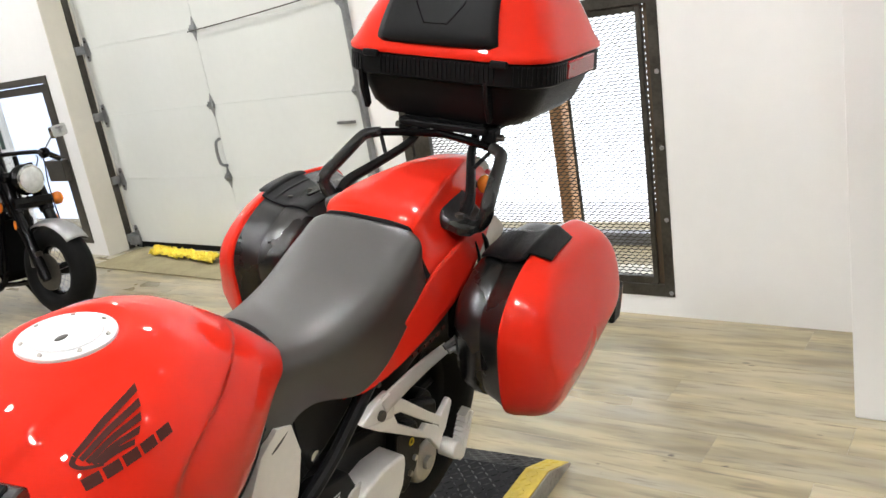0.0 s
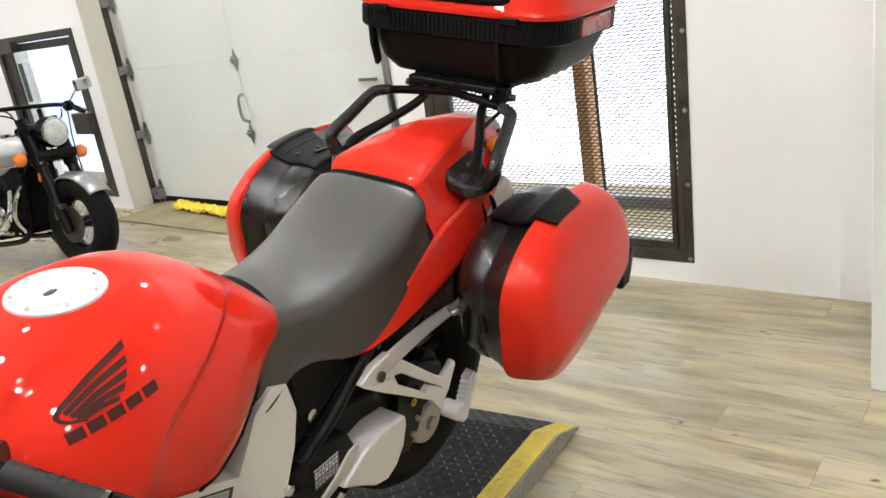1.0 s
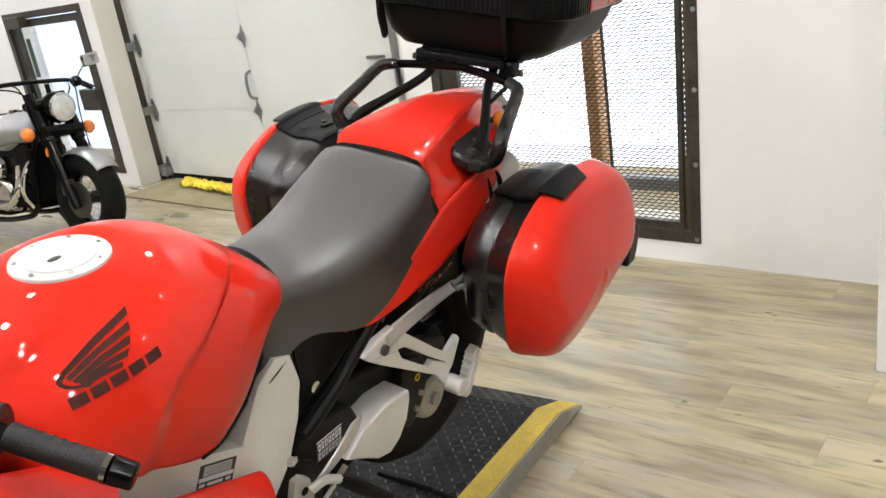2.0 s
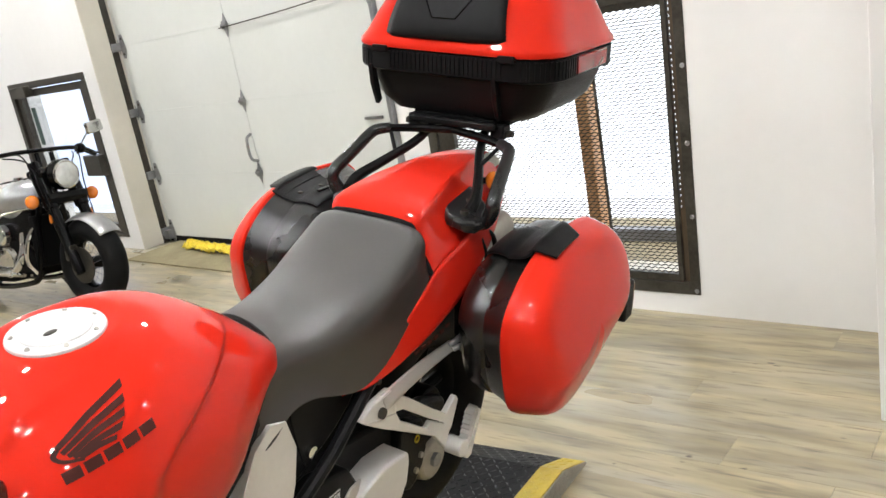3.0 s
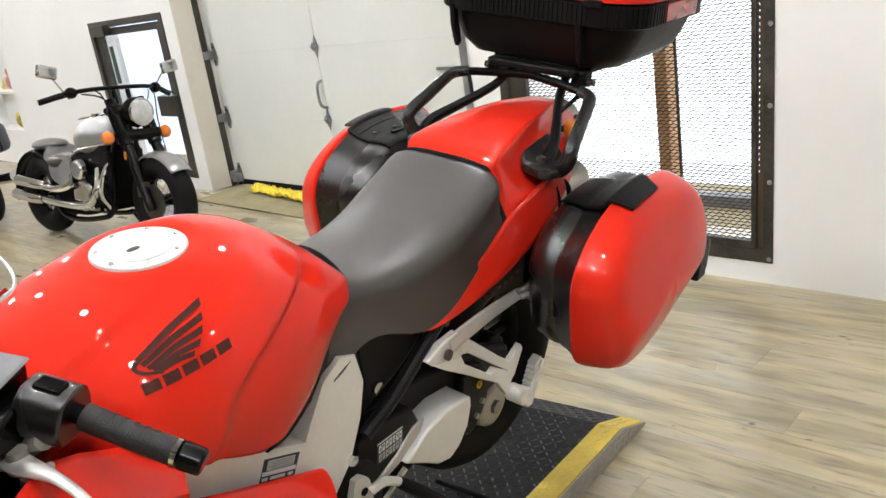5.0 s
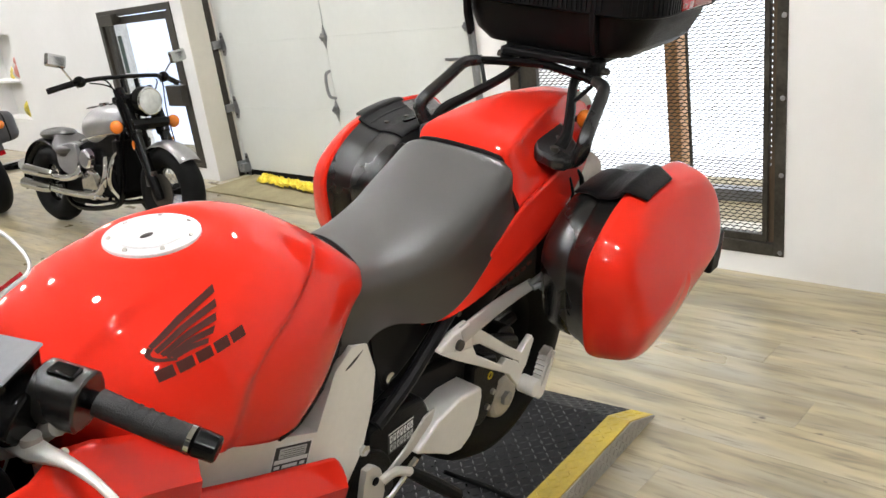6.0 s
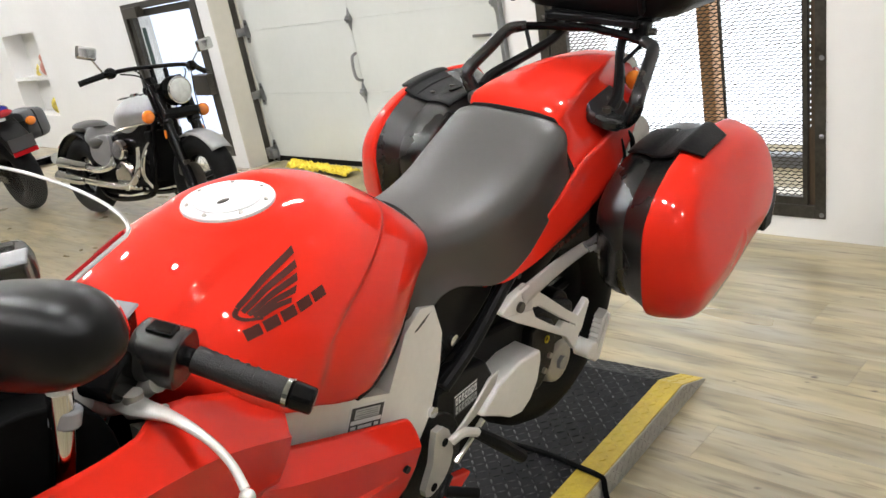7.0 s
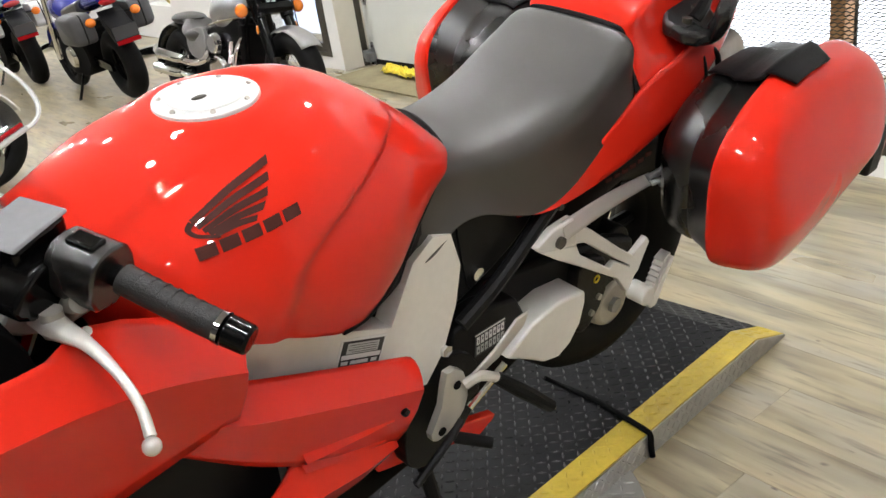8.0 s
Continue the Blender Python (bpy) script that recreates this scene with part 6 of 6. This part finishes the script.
    part("header_pipe", tube([(-0.12, -0.13, 0.46), (-0.05, -0.20, 0.40), (-0.20, -0.21, 0.37), (-0.40, -0.20, 0.38)], 0.026, 12, 6), CHROME, t, "chrome exhaust header")
    for z, x in ((0.29, -0.42), (0.39, -0.36)):
        part("muffler", tube([(x, -0.205, z), (x - 0.10, -0.21, z + 0.005), (x - 0.36, -0.215, z + 0.03)], [0.028, 0.038, 0.040], 16, 5), CHROME, t, "chrome slash-cut muffler")
    part("foot_guard", tube([(0.24, -0.13, 0.24), (0.30, -0.24, 0.26), (0.30, -0.30, 0.28)], 0.014, 8, 3), CHROME, t, "chrome footpeg")
    part("side_stand", tube([(0.10, 0.14, 0.18), (0.05, 0.24, 0.06), (0.03, 0.28, 0.012)], 0.011, 8, 3), BLACK_GLOSS, t)
    return t


def tourer(m, paint, case_mat, label):
    t = thing("touring_motorcycle", m, label, "motorcycle", "motorcycles in the shop")
    for x, w, nm in ((-0.68, 0.17, "rear_wheel"), (0.72, 0.12, "front_wheel")):
        ty = part(nm, torus((x, 0, 0.30), (0, 1, 0), 0.30 - w * 0.5, w * 0.5, 44, 12), RUBBER, t, "black road tyre")
        rim = part("rim", torus((x, 0, 0.30), (0, 1, 0), 0.30 - w * 0.92, 0.013, 36, 8, 3), BLACK_GLOSS, ty)
        for k in range(5):
            a = 2 * math.pi * k / 5
            part("spoke", cyl((x + 0.03 * math.cos(a), 0, 0.30 + 0.03 * math.sin(a)), (x + 0.17 * math.cos(a), 0, 0.30 + 0.17 * math.sin(a)), 0.018), BLACK_GLOSS, rim)
    rings = []
    for k in range(12):
        u = k / 11
        x = 0.38 - 0.46 * u
        r = 0.03 + 0.15 * math.sin(math.pi * (0.08 + 0.86 * u)) ** 0.6
        rings.append([(x, r * math.cos(a), 0.80 - 0.05 * u + r * 0.8 * math.sin(a)) for a in (2 * math.pi * j / 18 for j in range(18))])
    part("fuel_tank", loft(rings), paint, t, "glossy painted fuel tank", sub=1)
    rings = []
    for k in range(10):
        u = k / 9
        x = -0.02 - 0.46 * u
        rings.append([(x, w * 0.15, z) for w, z in ((-1, 0.70 + 0.05 * u), (-0.95, 0.77 + 0.07 * u), (-0.6, 0.79 + 0.07 * u), (0.6, 0.79 + 0.07 * u), (0.95, 0.77 + 0.07 * u), (1, 0.70 + 0.05 * u))])
    part("seat", loft(rings), SEAT_VINYL, t, "black seat", bevel=0.01)
    rings = []
    for k in range(10):
        u = k / 9
        x = -0.40 - 0.46 * u
        w = 0.13 - 0.06 * u
        rings.append([(x, w * math.cos(a), 0.80 + 0.05 * u + (0.07 - 0.03 * u) * math.sin(a)) for a in (2 * math.pi * j / 16 for j in range(16))])
    part("tail", loft(rings), paint, t, "glossy painted tail section", sub=1)
    part("tail_lamp", ball((-0.86, 0, 0.82), 0.05, (0.6, 1.6, 0.6)), RED_LENS, t, "red tail lamp")
    hang = part("plate_hanger", plate([(-0.78, 0.76), (-0.95, 0.62), (-0.98, 0.50), (-0.94, 0.52), (-0.80, 0.66)], -0.10, 0.10), BLACK_PLASTIC, t, "black number plate hanger", bevel=0.006)
    part("number_plate", box(-0.995, -0.99, -0.10, 0.10, 0.53, 0.63, m=pose(0, 0, 0)), mat("plain_plate", (0.05, 0.05, 0.05), 0.5), hang, "dark plain plate", smooth=False)
    part("plate_reflector", box(-0.998, -0.985, -0.10, 0.10, 0.49, 0.525), RED_LENS, hang, "red plate reflector", smooth=False)
    for s in (1, -1):
        sg = part("turn_signal", ball((-0.84, s * 0.19, 0.70), 0.036, (0.8, 1.2, 1)), AMBER, t, "amber turn signal")
        part("signal_stalk", cyl((-0.82, s * 0.06, 0.72), (-0.83, s * 0.17, 0.70), 0.010), BLACK_PLASTIC, sg)
        o = [(x, z) for x, z in rrect(0.20, 0.12, 0.06, 4)]
        cs = part("saddle_case", loft([[(-0.62 + x * k, s * y, 0.66 + z * k) for x, z in o] for y, k in ((0.16, 0.92), (0.18, 1.0), (0.28, 1.0), (0.32, 0.95), (0.345, 0.8))]), case_mat, t, "grey plastic saddle case", angle=50)
        part("case_seam", loft([[(-0.62 + x * 1.012, s * y, 0.66 + z * 1.012) for x, z in o] for y in (0.242, 0.254)]), BLACK_PLASTIC, cs)
        part("grip", cyl((0.28, s * 0.40, 1.0), (0.36, s * 0.28, 1.02), 0.018, seg=12), RUBBER, t, "black grip")
        part("fork_leg", cyl((0.72, s * 0.10, 0.30), (0.44, s * 0.10, 0.95), 0.026, seg=14), CHROME, t, "chrome fork leg")
    part("handlebar", tube([(0.28, 0.40, 1.0), (0.36, 0.28, 1.02), (0.42, 0.12, 1.0), (0.42, -0.12, 1.0), (0.36, -0.28, 1.02), (0.28, -0.40, 1.0)], 0.012, 8, 4), BLACK_GLOSS, t, "black handlebar")
    mirror_pair(t, 0.36, 0.36, 1.18)
    part("engine", plate([(0.30, 0.26), (0.30, 0.50), (0.05, 0.62), (-0.30, 0.58), (-0.36, 0.30), (-0.10, 0.20)], -0.17, 0.17, 2), BLACK_MATT, t, "black engine block", bevel=0.02)
    part("engine_cover", cyl((0.0, 0.17, 0.38), (0.0, 0.21, 0.38), 0.10, 0.085, seg=24), CHROME, t, "chrome engine cover", bevel=0.01)
    part("headlamp", ball((0.56, 0, 0.90), 0.10, (0.8, 1, 1)), CHROME, t, "chrome headlamp")
    part("swingarm", plate([(-0.25, 0.40), (-0.72, 0.33), (-0.72, 0.27), (-0.25, 0.32)], 0.10, 0.13), BLACK_GLOSS, t, bevel=0.005)
    part("muffler", tube([(0.05, -0.16, 0.26), (-0.30, -0.18, 0.27), (-0.50, -0.20, 0.30), (-0.95, -0.22, 0.36)], [0.022, 0.025, 0.045, 0.05], 14, 5), CHROME, t, "chrome muffler")
    part("side_stand", tube([(-0.02, 0.15, 0.24), (-0.05, 0.24, 0.10), (-0.08, 0.30, 0.012)], 0.013, 8, 3), BLACK_GLOSS, t, "black side stand")
    part("front_fender", sheet(lambda u, v: (0.72 + (0.33 - 0.02 * (2 * v - 1) ** 2) * math.cos(radians(20 + 130 * u)), 0.07 * (2 * v - 1), 0.30 + (0.33 - 0.02 * (2 * v - 1) ** 2) * math.sin(radians(20 + 130 * u))), 14, 6), paint, t, solid=0.004)
    return t


cruiser(pose(-1.67, -4.07, 0, 0, 0, 95) @ pose(0, 0, 0, -7) @ Matrix.Scale(0.95, 4))
tourer(pose(-1.48, -6.30, 0, 0, 0, 272) @ pose(0, 0, 0, -5) @ Matrix.Scale(0.95, 4), BLUE, GREY_CASE, "glossy blue touring motorcycle with grey saddle cases")
tourer(pose(-1.30, -8.35, 0, 0, 0, 268) @ pose(0, 0, 0, -5) @ Matrix.Scale(0.95, 4), BLUE, WHITE_FAIRING, "dark blue touring motorcycle with white saddle cases")
tourer(pose(-0.05, -8.1, 0, 0, 0, 262) @ pose(0, 0, 0, -5) @ Matrix.Scale(0.95, 4), BLACK_GLOSS, WHITE_FAIRING, "black touring motorcycle with white saddle cases")
tourer(pose(0.62, -4.02, 0, 0, 0, 184) @ pose(0, 0, 0, -5) @ Matrix.Scale(0.95, 4), WHITE_FAIRING, WHITE_FAIRING, "white touring motorcycle with white saddle cases")

# ---------- vinyl planks ----------
PW, PL = 0.165, 1.22
plank_mesh = {}


def plank_data(length):
    key = round(length, 3)
    if key not in plank_mesh:
        bmp = bmesh.new()
        add_box(bmp, -PW / 2 + 0.0005, PW / 2 - 0.0005, -length / 2 + 0.0005, length / 2 - 0.0005, -0.006, 0.0)
        me = bpy.data.meshes.new("plank")
        bmp.to_mesh(me)
        bmp.free()
        me.materials.append(PLANK)
        plank_mesh[key] = me
    return plank_mesh[key]


floor_ob = bpy.data.objects["floor"]
rng = random.Random(5)
rest = bmesh.new()
count = 0
for i in range(-18, 36):
    x = (i + 0.5) * PW
    y = -14.9 + rng.random() * PL
    while y < 4.55:
        length = min(PL, 4.6 - y)
        near = -2.5 < x < 0.9 and -6.0 < y < 1.6 and length == PL
        if near and count < 300:
            ob = new("plank", plank_data(PL))
            ob.parent = floor_ob
            ob.location = (x, y + PL / 2, 0)
            count += 1
        else:
            add_box(rest, x - PW / 2 + 0.0005, x + PW / 2 - 0.0005, y + 0.0005, y + length - 0.0005, -0.006, 0.0)
        y += PL
PLANK_FAR = plank_mat("vinyl_plank_far", True)
part("plank_field", rest, PLANK_FAR, floor_ob, smooth=False)["kind"] = "stuff"
